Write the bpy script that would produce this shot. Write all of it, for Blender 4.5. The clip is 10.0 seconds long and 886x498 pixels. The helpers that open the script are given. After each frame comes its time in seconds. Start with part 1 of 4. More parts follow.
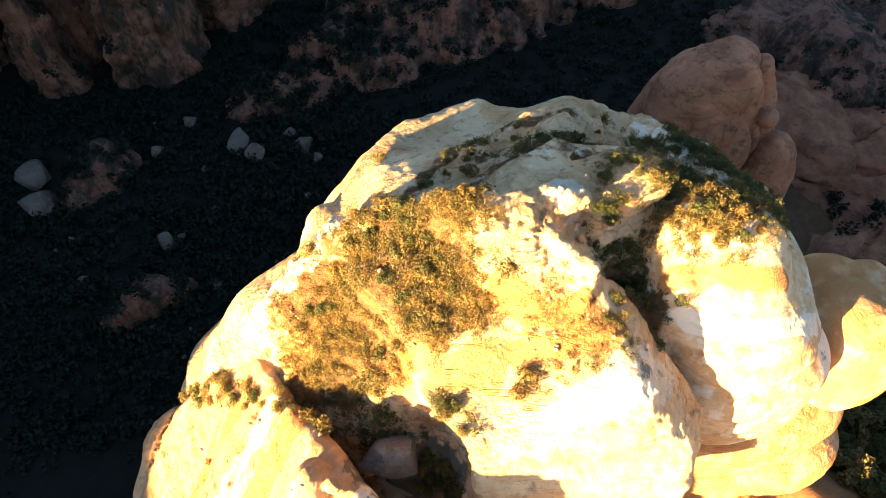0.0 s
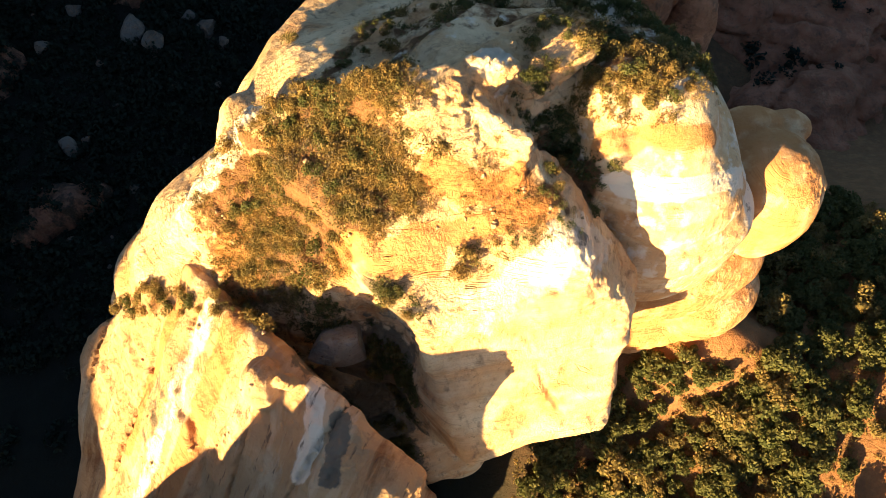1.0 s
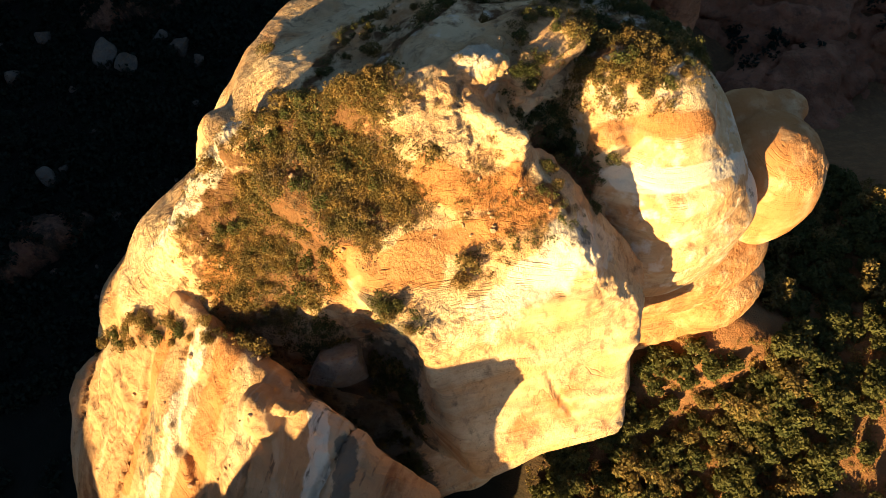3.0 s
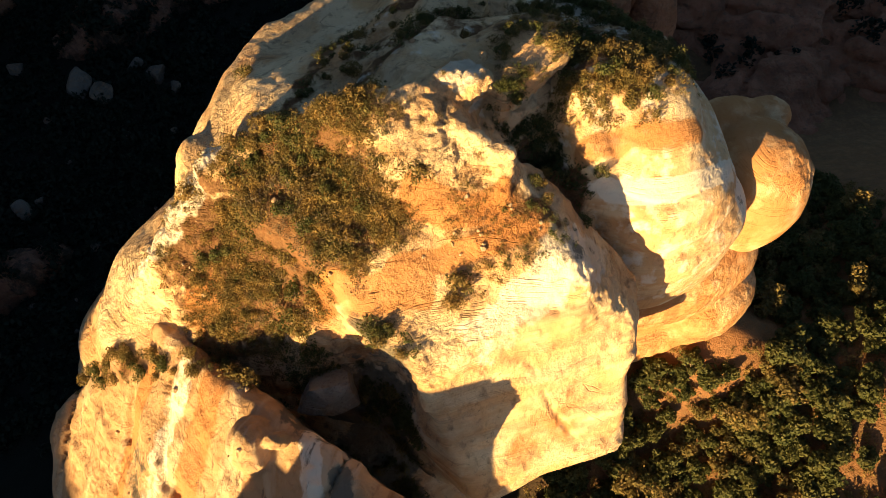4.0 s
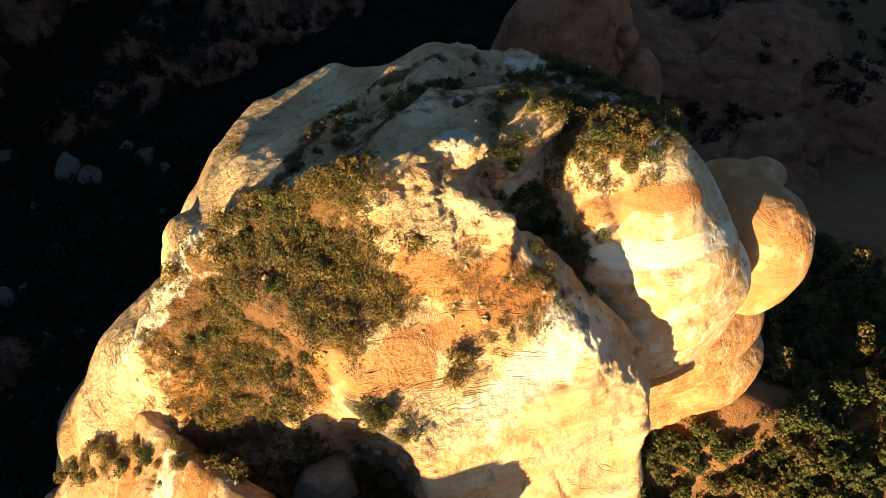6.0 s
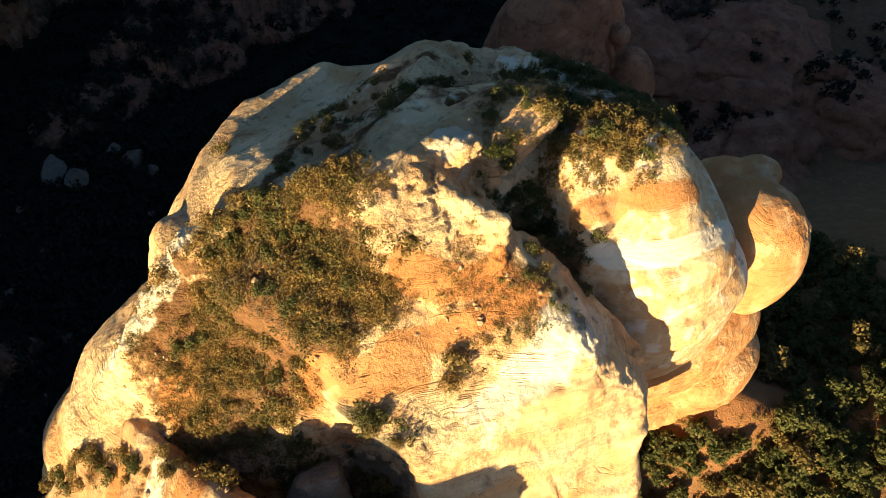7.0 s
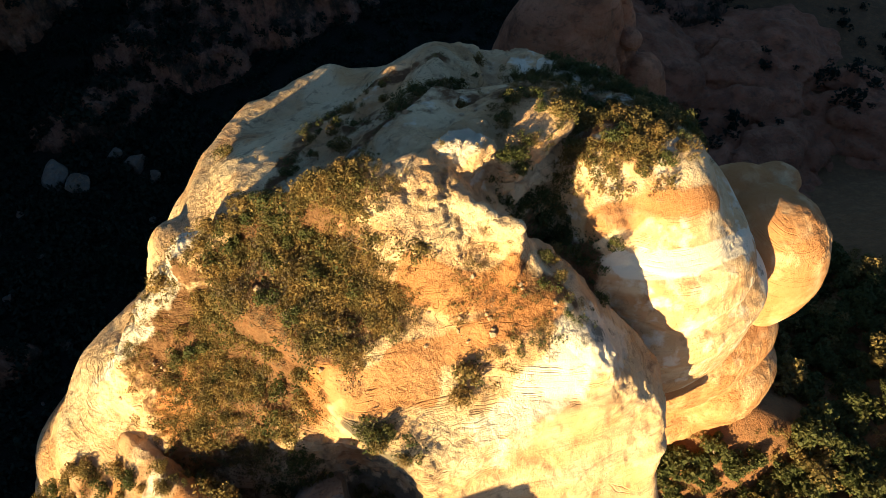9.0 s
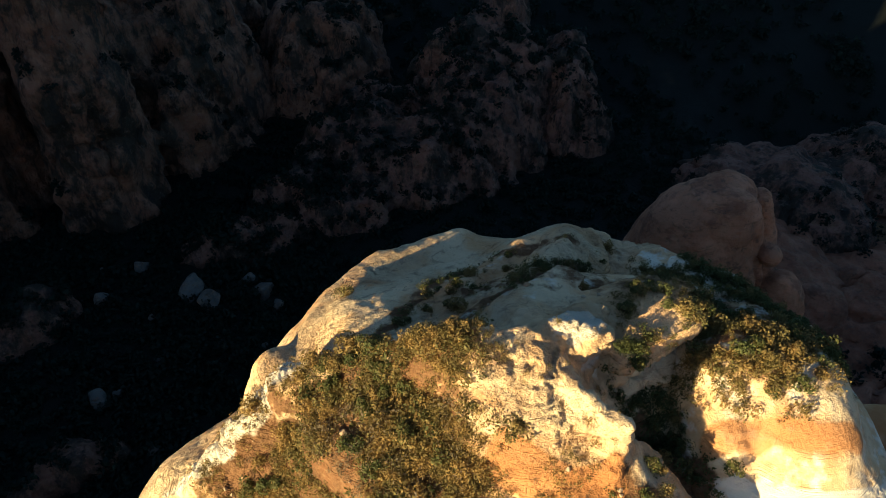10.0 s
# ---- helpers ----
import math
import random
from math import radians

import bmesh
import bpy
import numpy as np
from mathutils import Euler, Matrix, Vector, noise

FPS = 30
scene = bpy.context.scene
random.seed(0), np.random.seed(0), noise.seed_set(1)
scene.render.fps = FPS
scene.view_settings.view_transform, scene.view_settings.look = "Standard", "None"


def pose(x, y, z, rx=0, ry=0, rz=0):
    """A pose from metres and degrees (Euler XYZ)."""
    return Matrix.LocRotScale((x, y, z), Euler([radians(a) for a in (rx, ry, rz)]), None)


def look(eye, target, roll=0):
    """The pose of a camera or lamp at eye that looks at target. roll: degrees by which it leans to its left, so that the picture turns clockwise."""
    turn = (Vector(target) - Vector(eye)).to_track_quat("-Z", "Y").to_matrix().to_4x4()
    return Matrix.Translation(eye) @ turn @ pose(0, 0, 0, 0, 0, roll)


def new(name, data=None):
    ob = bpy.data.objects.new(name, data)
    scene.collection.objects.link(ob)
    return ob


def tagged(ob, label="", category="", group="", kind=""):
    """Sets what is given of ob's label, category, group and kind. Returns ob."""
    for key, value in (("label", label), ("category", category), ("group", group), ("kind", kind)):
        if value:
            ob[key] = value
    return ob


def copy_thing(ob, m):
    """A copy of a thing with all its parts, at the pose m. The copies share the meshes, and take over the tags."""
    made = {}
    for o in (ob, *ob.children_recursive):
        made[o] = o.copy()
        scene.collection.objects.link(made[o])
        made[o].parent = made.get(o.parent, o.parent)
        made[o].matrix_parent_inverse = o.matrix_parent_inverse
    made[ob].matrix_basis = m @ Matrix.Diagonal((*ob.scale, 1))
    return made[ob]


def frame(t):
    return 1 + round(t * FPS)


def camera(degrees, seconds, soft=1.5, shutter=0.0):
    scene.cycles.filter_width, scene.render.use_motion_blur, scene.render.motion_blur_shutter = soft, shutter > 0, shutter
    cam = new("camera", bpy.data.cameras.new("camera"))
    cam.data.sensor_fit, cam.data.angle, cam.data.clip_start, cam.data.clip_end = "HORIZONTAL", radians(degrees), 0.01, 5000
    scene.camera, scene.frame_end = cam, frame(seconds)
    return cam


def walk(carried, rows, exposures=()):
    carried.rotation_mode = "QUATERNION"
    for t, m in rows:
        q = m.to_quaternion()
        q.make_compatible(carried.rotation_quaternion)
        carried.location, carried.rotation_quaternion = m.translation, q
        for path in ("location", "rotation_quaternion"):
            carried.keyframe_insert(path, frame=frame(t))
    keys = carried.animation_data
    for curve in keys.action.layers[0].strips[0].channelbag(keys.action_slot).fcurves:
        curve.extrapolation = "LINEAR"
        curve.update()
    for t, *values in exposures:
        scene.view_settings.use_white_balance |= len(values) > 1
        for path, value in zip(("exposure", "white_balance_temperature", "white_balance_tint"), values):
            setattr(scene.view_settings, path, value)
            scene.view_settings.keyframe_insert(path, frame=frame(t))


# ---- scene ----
cam = camera(66.1, 10.0, soft=0.7)
# seconds, eye, yaw, pitch, roll
PATH = [
    (0.0, 0.00, 0.00, 90.00, -0.00, -54.26, -2.66),
    (0.5, -0.14, 0.64, 89.58, -8.64, -60.11, 2.73),
    (1.0, -0.11, 0.95, 89.03, -11.26, -64.50, 1.98),
    (1.5, -0.16, 1.24, 88.58, -12.74, -63.97, 0.20),
    (2.0, -0.28, 1.67, 88.19, -13.30, -64.50, -0.22),
    (2.5, -0.23, 1.80, 87.78, -12.98, -64.38, -0.41),
    (2.7, -0.28, 1.93, 87.61, -12.81, -64.33, -0.29),
    (4.0, -0.52, 2.76, 86.50, -16.00, -62.62, 0.11),
    (4.5, -0.54, 3.04, 86.08, -16.63, -61.74, 0.00),
    (5.0, -0.60, 3.28, 85.69, -16.60, -60.63, -0.87),
    (5.5, -0.63, 3.45, 85.28, -17.37, -58.94, -0.42),
    (6.0, -0.72, 3.68, 84.98, -17.53, -56.47, -0.45),
    (7.3, -0.71, 4.26, 84.07, -19.05, -56.34, 0.10),
    (7.5, -0.73, 4.37, 83.91, -18.99, -55.90, -0.12),
    (8.0, -0.79, 4.63, 83.57, -18.14, -56.19, -0.73),
    (8.5, -0.78, 4.89, 83.21, -17.89, -56.14, -0.32),
    (9.0, -0.86, 5.12, 82.87, -18.45, -55.67, 0.19),
    (9.2, -0.86, 5.18, 82.72, -13.71, -53.16, -0.84),
    (9.5, -0.86, 5.28, 82.50, -9.49, -47.82, 0.14),
    (10.0, -0.87, 5.50, 82.12, -4.53, -41.30, 0.47),
]
# seconds, stops, kelvin, tint
EXPOSURES = [(0.0, 3.45, 6900, 15), (0.5, 3.25, 6600, 14), (1.0, 2.64, 6800, 14), (1.5, 2.12, 6700, 13), (2.5, 1.92, 6800, 13), (4.0, 1.74, 6900, 14), (5.0, 1.72, 6300, 9), (7.5, 1.84, 5850, 6), (9.0, 1.82, 5800, 6), (9.5, 1.58, 5700, 6), (10.0, 1.8, 5450, 4)]
walk(cam, [(t, pose(x, y, z, 90 + pitch, 0, yaw) @ pose(0, 0, 0, 0, 0, roll)) for t, x, y, z, yaw, pitch, roll in PATH], EXPOSURES)

# ---- sun and sky ----
SUN_WAY, SUN_UP = 47.0, 9.5        # degrees: heading of the light from north to east, height of the sun
way = Vector((math.cos(radians(SUN_UP)) * math.sin(radians(SUN_WAY)), math.cos(radians(SUN_UP)) * math.cos(radians(SUN_WAY)), -math.sin(radians(SUN_UP))))
sun = new("sun", bpy.data.lights.new("sun", "SUN"))
sun.data.energy, sun.data.angle, sun.data.color = 5.0, radians(0.6), (1.0, 0.70, 0.315)
sun.matrix_world = look(Vector((-150, -100, 150)), Vector((-150, -100, 150)) + way)
world = bpy.data.worlds.new("sky")
scene.world = world
world.use_nodes = True
sky = world.node_tree.nodes.new("ShaderNodeTexSky")
sky.sky_type, sky.sun_disc = "NISHITA", False
sky.ozone_density = 2.6
sky.sun_elevation, sky.sun_rotation = radians(SUN_UP), radians(SUN_WAY + 180)
world.node_tree.links.new(sky.outputs["Color"], world.node_tree.nodes["Background"].inputs["Color"])
world.node_tree.nodes["Background"].inputs["Strength"].default_value = 0.042

# ---- noise and rock forms ----
TABLES = [np.random.RandomState(11 + i).rand(32, 32, 32).astype(np.float32) for i in range(4)]


def vnoise(p, size, seed=0):
    """Smooth noise from 0 to 1 at the points p, with lumps of that size in metres."""
    q = p / size + 7.3 * seed
    i = np.floor(q).astype(np.int32)
    f = (q - i).astype(np.float32)
    f = f * f * (3 - 2 * f)
    t = TABLES[seed % 4]
    x0, y0, z0 = (i[..., k] & 31 for k in range(3))
    x1, y1, z1 = (x0 + 1) & 31, (y0 + 1) & 31, (z0 + 1) & 31
    fx, fy, fz = f[..., 0], f[..., 1], f[..., 2]
    a = t[x0, y0, z0] * (1 - fx) + t[x1, y0, z0] * fx
    b = t[x0, y1, z0] * (1 - fx) + t[x1, y1, z0] * fx
    c = t[x0, y0, z1] * (1 - fx) + t[x1, y0, z1] * fx
    d = t[x0, y1, z1] * (1 - fx) + t[x1, y1, z1] * fx
    return (a * (1 - fy) + b * fy) * (1 - fz) + (c * (1 - fy) + d * fy) * fz


def fbm(p, size, octaves=3, seed=0):
    """Layered noise about 0, from -1 to 1."""
    out, amp, total = 0, 1.0, 0.0
    for k in range(octaves):
        out = out + amp * (2 * vnoise(p, size / 2 ** k, seed + k) - 1)
        total += amp
        amp *= 0.5
    return out / total


def step(x, lo, hi):
    t = np.clip((x - lo) / (hi - lo), 0, 1)
    return t * t * (3 - 2 * t)


def dome(p, at, radii, turn=0.0, tip=0.0, lean=0.0):
    """Distance to an ellipsoid; turn, tip and lean in degrees about z, x and y."""
    m = np.array(Euler((radians(tip), radians(lean), radians(turn))).to_matrix(), dtype=np.float32)
    q = (p - np.array(at, np.float32)) @ m
    r = np.array(radii, np.float32)
    k0 = np.sqrt(((q / r) ** 2).sum(-1))
    k1 = np.sqrt(((q / r ** 2) ** 2).sum(-1)) + 1e-6
    return k0 * (k0 - 1) / k1


def shelf(p, at, rx, ry, half, turn=0.0):
    """Distance to a thin oval bed of rock."""
    c, s = math.cos(radians(turn)), math.sin(radians(turn))
    x, y, z = p[..., 0] - at[0], p[..., 1] - at[1], p[..., 2] - at[2]
    u, v = (x * c + y * s) / rx, (y * c - x * s) / ry
    return np.maximum((np.hypot(u, v) - 1) * ry, np.abs(z) - half)


def bar(p, a, b, ra, rb):
    """Distance to a tapered rib from a to b."""
    a, b = np.array(a, np.float32), np.array(b, np.float32)
    h = np.clip(((p - a) @ (b - a)) / ((b - a) @ (b - a)), 0, 1)
    return np.sqrt(((p - a - h[..., None] * (b - a)) ** 2).sum(-1)) - (ra + (rb - ra) * h)


def join(a, b, k=1.5):
    h = np.maximum(k - np.abs(a - b), 0) / k
    return np.minimum(a, b) - h * h * k / 4


def carve(a, b, k=0.8):
    return -join(-a, b, k)


def meet(a, b, k=1.0):
    return -join(-a, -b, k)


def block(p, faces, k=1.2):
    """Distance to a blunt block bounded by planes, each given by a point and the way it faces."""
    d = None
    for at, n in faces:
        n = np.array(n, np.float32) / math.sqrt(sum(c * c for c in n))
        e = (p - np.array(at, np.float32)) @ n
        d = e if d is None else meet(d, e, k)
    return d


def trail(p, points, r, rise=1.0):
    """Distance to a rib or channel through the points, round about r thick."""
    return np.minimum.reduce([bar(p, a, b, r, r * rise) for a, b in zip(points, points[1:])])


def skin(field, lo, hi, cell):
    """The surface of a distance field, as vertices and quads; only the blocks of cells near it are worked out."""
    m = [int(math.ceil((h - l) / cell / 8)) for l, h in zip(lo, hi)]
    n = [8 * k for k in m]
    low = np.array(lo, np.float32)
    at = np.stack(np.meshgrid(*[np.arange(k) for k in m], indexing="ij"), -1).reshape(-1, 3)
    mid = field(low + cell * (8 * at + 3.5).astype(np.float32))
    d = np.repeat(np.repeat(np.repeat(mid.reshape(m), 8, 0), 8, 1), 8, 2).astype(np.float32)
    near = at[np.abs(mid) < 8 * cell * 1.25 + 1.2]
    inner = np.stack(np.meshgrid(*[np.arange(8)] * 3, indexing="ij"), -1).reshape(-1, 3)
    for i in range(0, len(near), 400):
        g = (8 * near[i:i + 400, None, :] + inner[None]).reshape(-1, 3)
        d[tuple(g.T)] = field(low + cell * g.astype(np.float32))
    s = d < 0
    corners = [(i, j, k) for i in (0, 1) for j in (0, 1) for k in (0, 1)]
    cut = lambda arr, c: arr[c[0]:n[0] - 1 + c[0], c[1]:n[1] - 1 + c[1], c[2]:n[2] - 1 + c[2]]
    count = sum(cut(s, c).astype(np.int8) for c in corners)
    cells = np.argwhere((count > 0) & (count < 8))
    index = np.full([k - 1 for k in n], -1, np.int32)
    index[tuple(cells.T)] = np.arange(len(cells))
    acc, num = np.zeros((len(cells), 3), np.float32), np.zeros(len(cells), np.float32)
    for a in corners:
        for ax in range(3):
            if a[ax]:
                continue
            b = list(a)
            b[ax] = 1
            da = d[tuple((cells + a).T)]
            db = d[tuple((cells + b).T)]
            on = (da < 0) != (db < 0)
            f = np.where(on, da / np.where(on, da - db, 1), 0)
            at = np.tile(np.array(a, np.float32), (len(cells), 1))
            at[:, ax] = f
            acc[on] += at[on]
            num[on] += 1
    verts = (cells + acc / num[:, None]) * cell + np.array(lo, np.float32)
    quads = []
    for ax in range(3):
        u, v = (ax + 1) % 3, (ax + 2) % 3
        m = [slice(1, -1)] * 3
        m[ax] = slice(0, -1)
        m2 = list(m)
        m2[ax] = slice(1, None)
        e0, e1 = s[tuple(m)], s[tuple(m2)]
        for flip in (False, True):
            at = np.argwhere((e0 & ~e1) if flip else (~e0 & e1))
            if not len(at):
                continue
            at[:, u] += 1
            at[:, v] += 1
            ring = []
            for du, dv in ((0, 0), (-1, 0), (-1, -1), (0, -1)):
                c = at.copy()
                c[:, u] += du
                c[:, v] += dv
                ring.append(index[tuple(c.T)])
            q = np.stack(ring, 1)
            quads.append(q if flip else q[:, ::-1])
    return verts, np.concatenate(quads)


def finer(verts, quads):
    """Every quad cut into four."""
    e = np.stack([quads, np.roll(quads, -1, 1)], -1).reshape(-1, 2)
    e.sort(1)
    key = e[:, 0].astype(np.int64) * len(verts) + e[:, 1]
    uniq, inv = np.unique(key, return_inverse=True)
    mid = (verts[uniq // len(verts)] + verts[uniq % len(verts)]) / 2
    centre = verts[quads].mean(1)
    m = inv.reshape(-1, 4) + len(verts)
    c = np.arange(len(quads)) + len(verts) + len(uniq)
    out = [np.stack([quads[:, k], m[:, k], c, m[:, k - 1]], 1) for k in range(4)]
    return np.concatenate([verts, mid, centre]).astype(np.float32), np.concatenate(out)


def settle(field, v, quads, rounds=2):
    for _ in range(rounds):
        v = v - normals_of(v, quads) * np.clip(field(v) * 0.8, -0.3, 0.3)[:, None]
    return v.astype(np.float32)


def normals_of(verts, quads):
    a = verts[quads[:, 2]] - verts[quads[:, 0]]
    b = verts[quads[:, 3]] - verts[quads[:, 1]]
    f = np.cross(a, b)
    out = np.zeros_like(verts)
    for k in range(4):
        for ax in range(3):
            out[:, ax] += np.bincount(quads[:, k], f[:, ax], len(verts))
    return out / (np.linalg.norm(out, axis=1, keepdims=True) + 1e-9)


def sheet(name, verts, quads, material, smooth=True):
    me = bpy.data.meshes.new(name)
    me.vertices.add(len(verts))
    me.vertices.foreach_set("co", np.ascontiguousarray(verts, np.float32).ravel())
    k = quads.shape[1]
    me.loops.add(quads.size)
    me.loops.foreach_set("vertex_index", np.ascontiguousarray(quads, np.int32).ravel())
    me.polygons.add(len(quads))
    me.polygons.foreach_set("loop_start", np.arange(0, quads.size, k, dtype=np.int32))
    me.polygons.foreach_set("use_smooth", np.full(len(quads), smooth))
    me.update(calc_edges=True)
    me.materials.append(material)
    return me


def mark(me, name, values):
    a = me.attributes.new(name, "FLOAT", "POINT")
    a.data.foreach_set("value", np.ascontiguousarray(values, np.float32))

# ---- materials ----
class Nodes:
    """A short way to wire shader nodes."""

    def __init__(self, name, rough=0.9):
        self.mat = bpy.data.materials.new(name)
        self.mat.use_nodes = True
        self.tree = self.mat.node_tree
        self.bsdf = self.tree.nodes["Principled BSDF"]
        self.bsdf.inputs["Roughness"].default_value = rough
        self.bsdf.inputs["Specular IOR Level"].default_value = 0.2
        self.pos = self.add("ShaderNodeNewGeometry").outputs["Position"]

    def add(self, kind):
        return self.tree.nodes.new(kind)

    def link(self, a, b):
        if isinstance(a, (int, float)):
            b.default_value = a
        elif isinstance(a, tuple):
            b.default_value = (*a, 1.0) if len(a) == 3 and b.type == "RGBA" else a
        else:
            self.tree.links.new(a, b)

    def math(self, op, a, b=0.0, c=None):
        n = self.add("ShaderNodeMath")
        n.operation = op
        for v, s in zip((a, b, c), n.inputs):
            if v is not None:
                self.link(v, s)
        return n.outputs[0]

    def noise(self, scale, detail=4.0, at=None, warp=0.0, rough=0.55):
        n = self.add("ShaderNodeTexNoise")
        self.link(self.pos if at is None else at, n.inputs["Vector"])
        n.inputs["Scale"].default_value, n.inputs["Detail"].default_value = scale, detail
        n.inputs["Distortion"].default_value, n.inputs["Roughness"].default_value = warp, rough
        return n.outputs["Fac"]

    def cells(self, scale, feature="DISTANCE_TO_EDGE", at=None):
        n = self.add("ShaderNodeTexVoronoi")
        n.feature = feature
        self.link(self.pos if at is None else at, n.inputs["Vector"])
        n.inputs["Scale"].default_value = scale
        return n.outputs[0]

    def stretch(self, x, y, z):
        n = self.add("ShaderNodeMapping")
        self.link(self.pos, n.inputs["Vector"])
        n.inputs["Scale"].default_value = (x, y, z)
        return n.outputs[0]

    def add_vec(self, vec, much):
        """The vector vec, wavered by noise."""
        t = self.add("ShaderNodeTexNoise")
        self.link(vec, t.inputs["Vector"])
        t.inputs["Scale"].default_value = 0.8
        n = self.add("ShaderNodeVectorMath")
        n.operation = "MULTIPLY_ADD"
        self.link(t.outputs["Color"], n.inputs[0])
        n.inputs[1].default_value = (much, much, much)
        self.link(vec, n.inputs[2])
        return n.outputs[0]

    def ramp(self, fac, *stops):
        n = self.add("ShaderNodeValToRGB")
        self.link(fac, n.inputs[0])
        e = n.color_ramp.elements
        while len(e) < len(stops):
            e.new(0.5)
        for k, (at, col) in enumerate(stops):
            e[k].position = at
            e[k].color = (col, col, col, 1) if isinstance(col, (int, float)) else (*col, 1)
        return n.outputs[0]

    def mix(self, fac, a, b, kind="MIX"):
        n = self.add("ShaderNodeMix")
        n.data_type, n.blend_type = "RGBA", kind
        self.link(fac, n.inputs[0])
        self.link(a, n.inputs[6])
        self.link(b, n.inputs[7])
        return n.outputs[2]

    def attr(self, name):
        n = self.add("ShaderNodeAttribute")
        n.attribute_name = name
        return n.outputs["Fac"]

    def bump(self, height, strength=0.5, distance=0.1, under=None):
        n = self.add("ShaderNodeBump")
        self.link(height, n.inputs["Height"])
        n.inputs["Strength"].default_value, n.inputs["Distance"].default_value = strength, distance
        if under is not None:
            self.link(under, n.inputs["Normal"])
        return n.outputs[0]

    def done(self, colour, normal=None):
        self.link(colour, self.bsdf.inputs["Base Color"])
        if normal is not None:
            self.link(normal, self.bsdf.inputs["Normal"])
        return self.mat


def sandstone(name, pale, warm, red, lichen=0.35, soil=None, craggy=False, worn=False):
    """Bedded sandstone: bands that follow the height, mottling, dark varnish and grain."""
    n = Nodes(name)
    z = n.add("ShaderNodeSeparateXYZ")
    n.link(n.pos, z.inputs[0])
    drift = n.math("MULTIPLY", n.noise(0.07, 2), 4.0)
    bed = n.math("ADD", z.outputs[2], drift)
    line = n.add("ShaderNodeCombineXYZ")
    n.link(bed, line.inputs[2])
    bands = n.noise(0.35, 3, line.outputs[0])
    fine = n.noise(3.2, 2, line.outputs[0])
    col = n.mix(n.ramp(bands, (0.36, 0.0), (0.62, 1.0)), pale, warm)
    col = n.mix(n.ramp(n.noise(0.13, 4), (0.52, 0.0), (0.70, 0.8)), col, red)
    col = n.mix(n.math("MULTIPLY", n.ramp(fine, (0.40, 0.25), (0.62, 0.0)), n.ramp(n.noise(0.2, 3), (0.40, 0.3), (0.62, 1.0))), col, red)
    col = n.mix(n.ramp(n.noise(1.1, 5), (0.35, 0.30), (0.60, 0.0)), col, (0.30, 0.19, 0.11))
    stain = n.ramp(n.noise(0.32, 6, n.stretch(1, 1, 0.55), rough=0.6), (0.50, 0.0), (0.63, 0.85))
    col = n.mix(stain, col, warm)
    bleach = n.ramp(n.noise(0.21, 5, n.stretch(1, 1, 1.6), rough=0.6), (0.50, 0.0), (0.60, 0.7))
    col = n.mix(bleach, col, pale)
    streak = n.noise(1.0, 4, n.stretch(1.3, 1.3, 0.10))
    col = n.mix(n.ramp(streak, (0.57, 0.0), (0.72, 0.65)), col, (0.14, 0.09, 0.06))
    pits = n.noise(2.6, 6, rough=0.7)
    col = n.mix(n.ramp(pits, (0.62, 0.0), (0.74, lichen)), col, (0.09, 0.08, 0.07))
    seams = n.ramp(n.math("ABSOLUTE", n.math("SUBTRACT", n.noise(0.16, 5, n.stretch(1, 1, 0.7), 0.6), 0.5)), (0.0, 1.0), (0.006, 0.0))
    more = n.ramp(n.math("ABSOLUTE", n.math("SUBTRACT", n.noise(0.42, 4, n.stretch(1, 1, 1.9)), 0.47)), (0.0, 0.5), (0.006, 0.0))
    seams = n.math("MULTIPLY", n.math("MAXIMUM", seams, more), n.ramp(n.noise(0.3, 3), (0.50, 0.0), (0.64, 0.22)))
    col = n.mix(seams, col, (0.10, 0.065, 0.04))
    joint = n.cells(0.42, at=n.add_vec(n.stretch(1, 1, 1.7), 1.6))
    joint = n.math("MULTIPLY", n.ramp(joint, (0.0, 1.0), (0.011, 0.0)), n.ramp(n.noise(0.23, 4), (0.52, 0.0), (0.60, 0.3)))
    rugged = n.math("SUBTRACT", 1.0, n.attr("plain"))
    joint = n.math("MULTIPLY", joint, rugged)
    col = n.mix(joint, col, (0.085, 0.055, 0.035))
    calm = n.add("ShaderNodeCombineXYZ")
    n.link(n.math("ADD", z.outputs[2], n.math("MULTIPLY", n.noise(0.06, 0.5), 6.0)), calm.inputs[2])
    parting = n.math("ABSOLUTE", n.math("SUBTRACT", n.noise(0.45, 4, calm.outputs[0], rough=0.75), 0.5))
    parting = n.math("MULTIPLY", n.ramp(parting, (0.0, 0.6), (0.009, 0.0)), n.ramp(n.noise(0.5, 5, rough=0.65), (0.47, 0.0), (0.58, 0.9)))
    parting = n.math("MULTIPLY", parting, n.math("ADD", n.math("MULTIPLY", rugged, 0.75), 0.25))
    col = n.mix(parting, col, (0.15, 0.085, 0.045))
    speck = n.math("MULTIPLY", n.ramp(n.noise(4.5, 4, rough=0.75), (0.58, 0.0), (0.64, 1.0)), n.ramp(n.noise(0.28, 5, rough=0.65), (0.50, 0.0), (0.60, lichen)))
    col = n.mix(speck, col, (0.06, 0.055, 0.045))
    lines = n.ramp(n.noise(6.0, 3, line.outputs[0], rough=0.6), (0.56, 0.0), (0.64, 0.5))
    lines = n.math("MULTIPLY", lines, n.ramp(n.noise(0.4, 4), (0.42, 0.0), (0.6, 1.0)))
    lines = n.math("MULTIPLY", lines, n.math("ADD", n.math("MULTIPLY", rugged, 0.7), 0.3))
    col = n.mix(lines, col, (0.24, 0.14, 0.075))
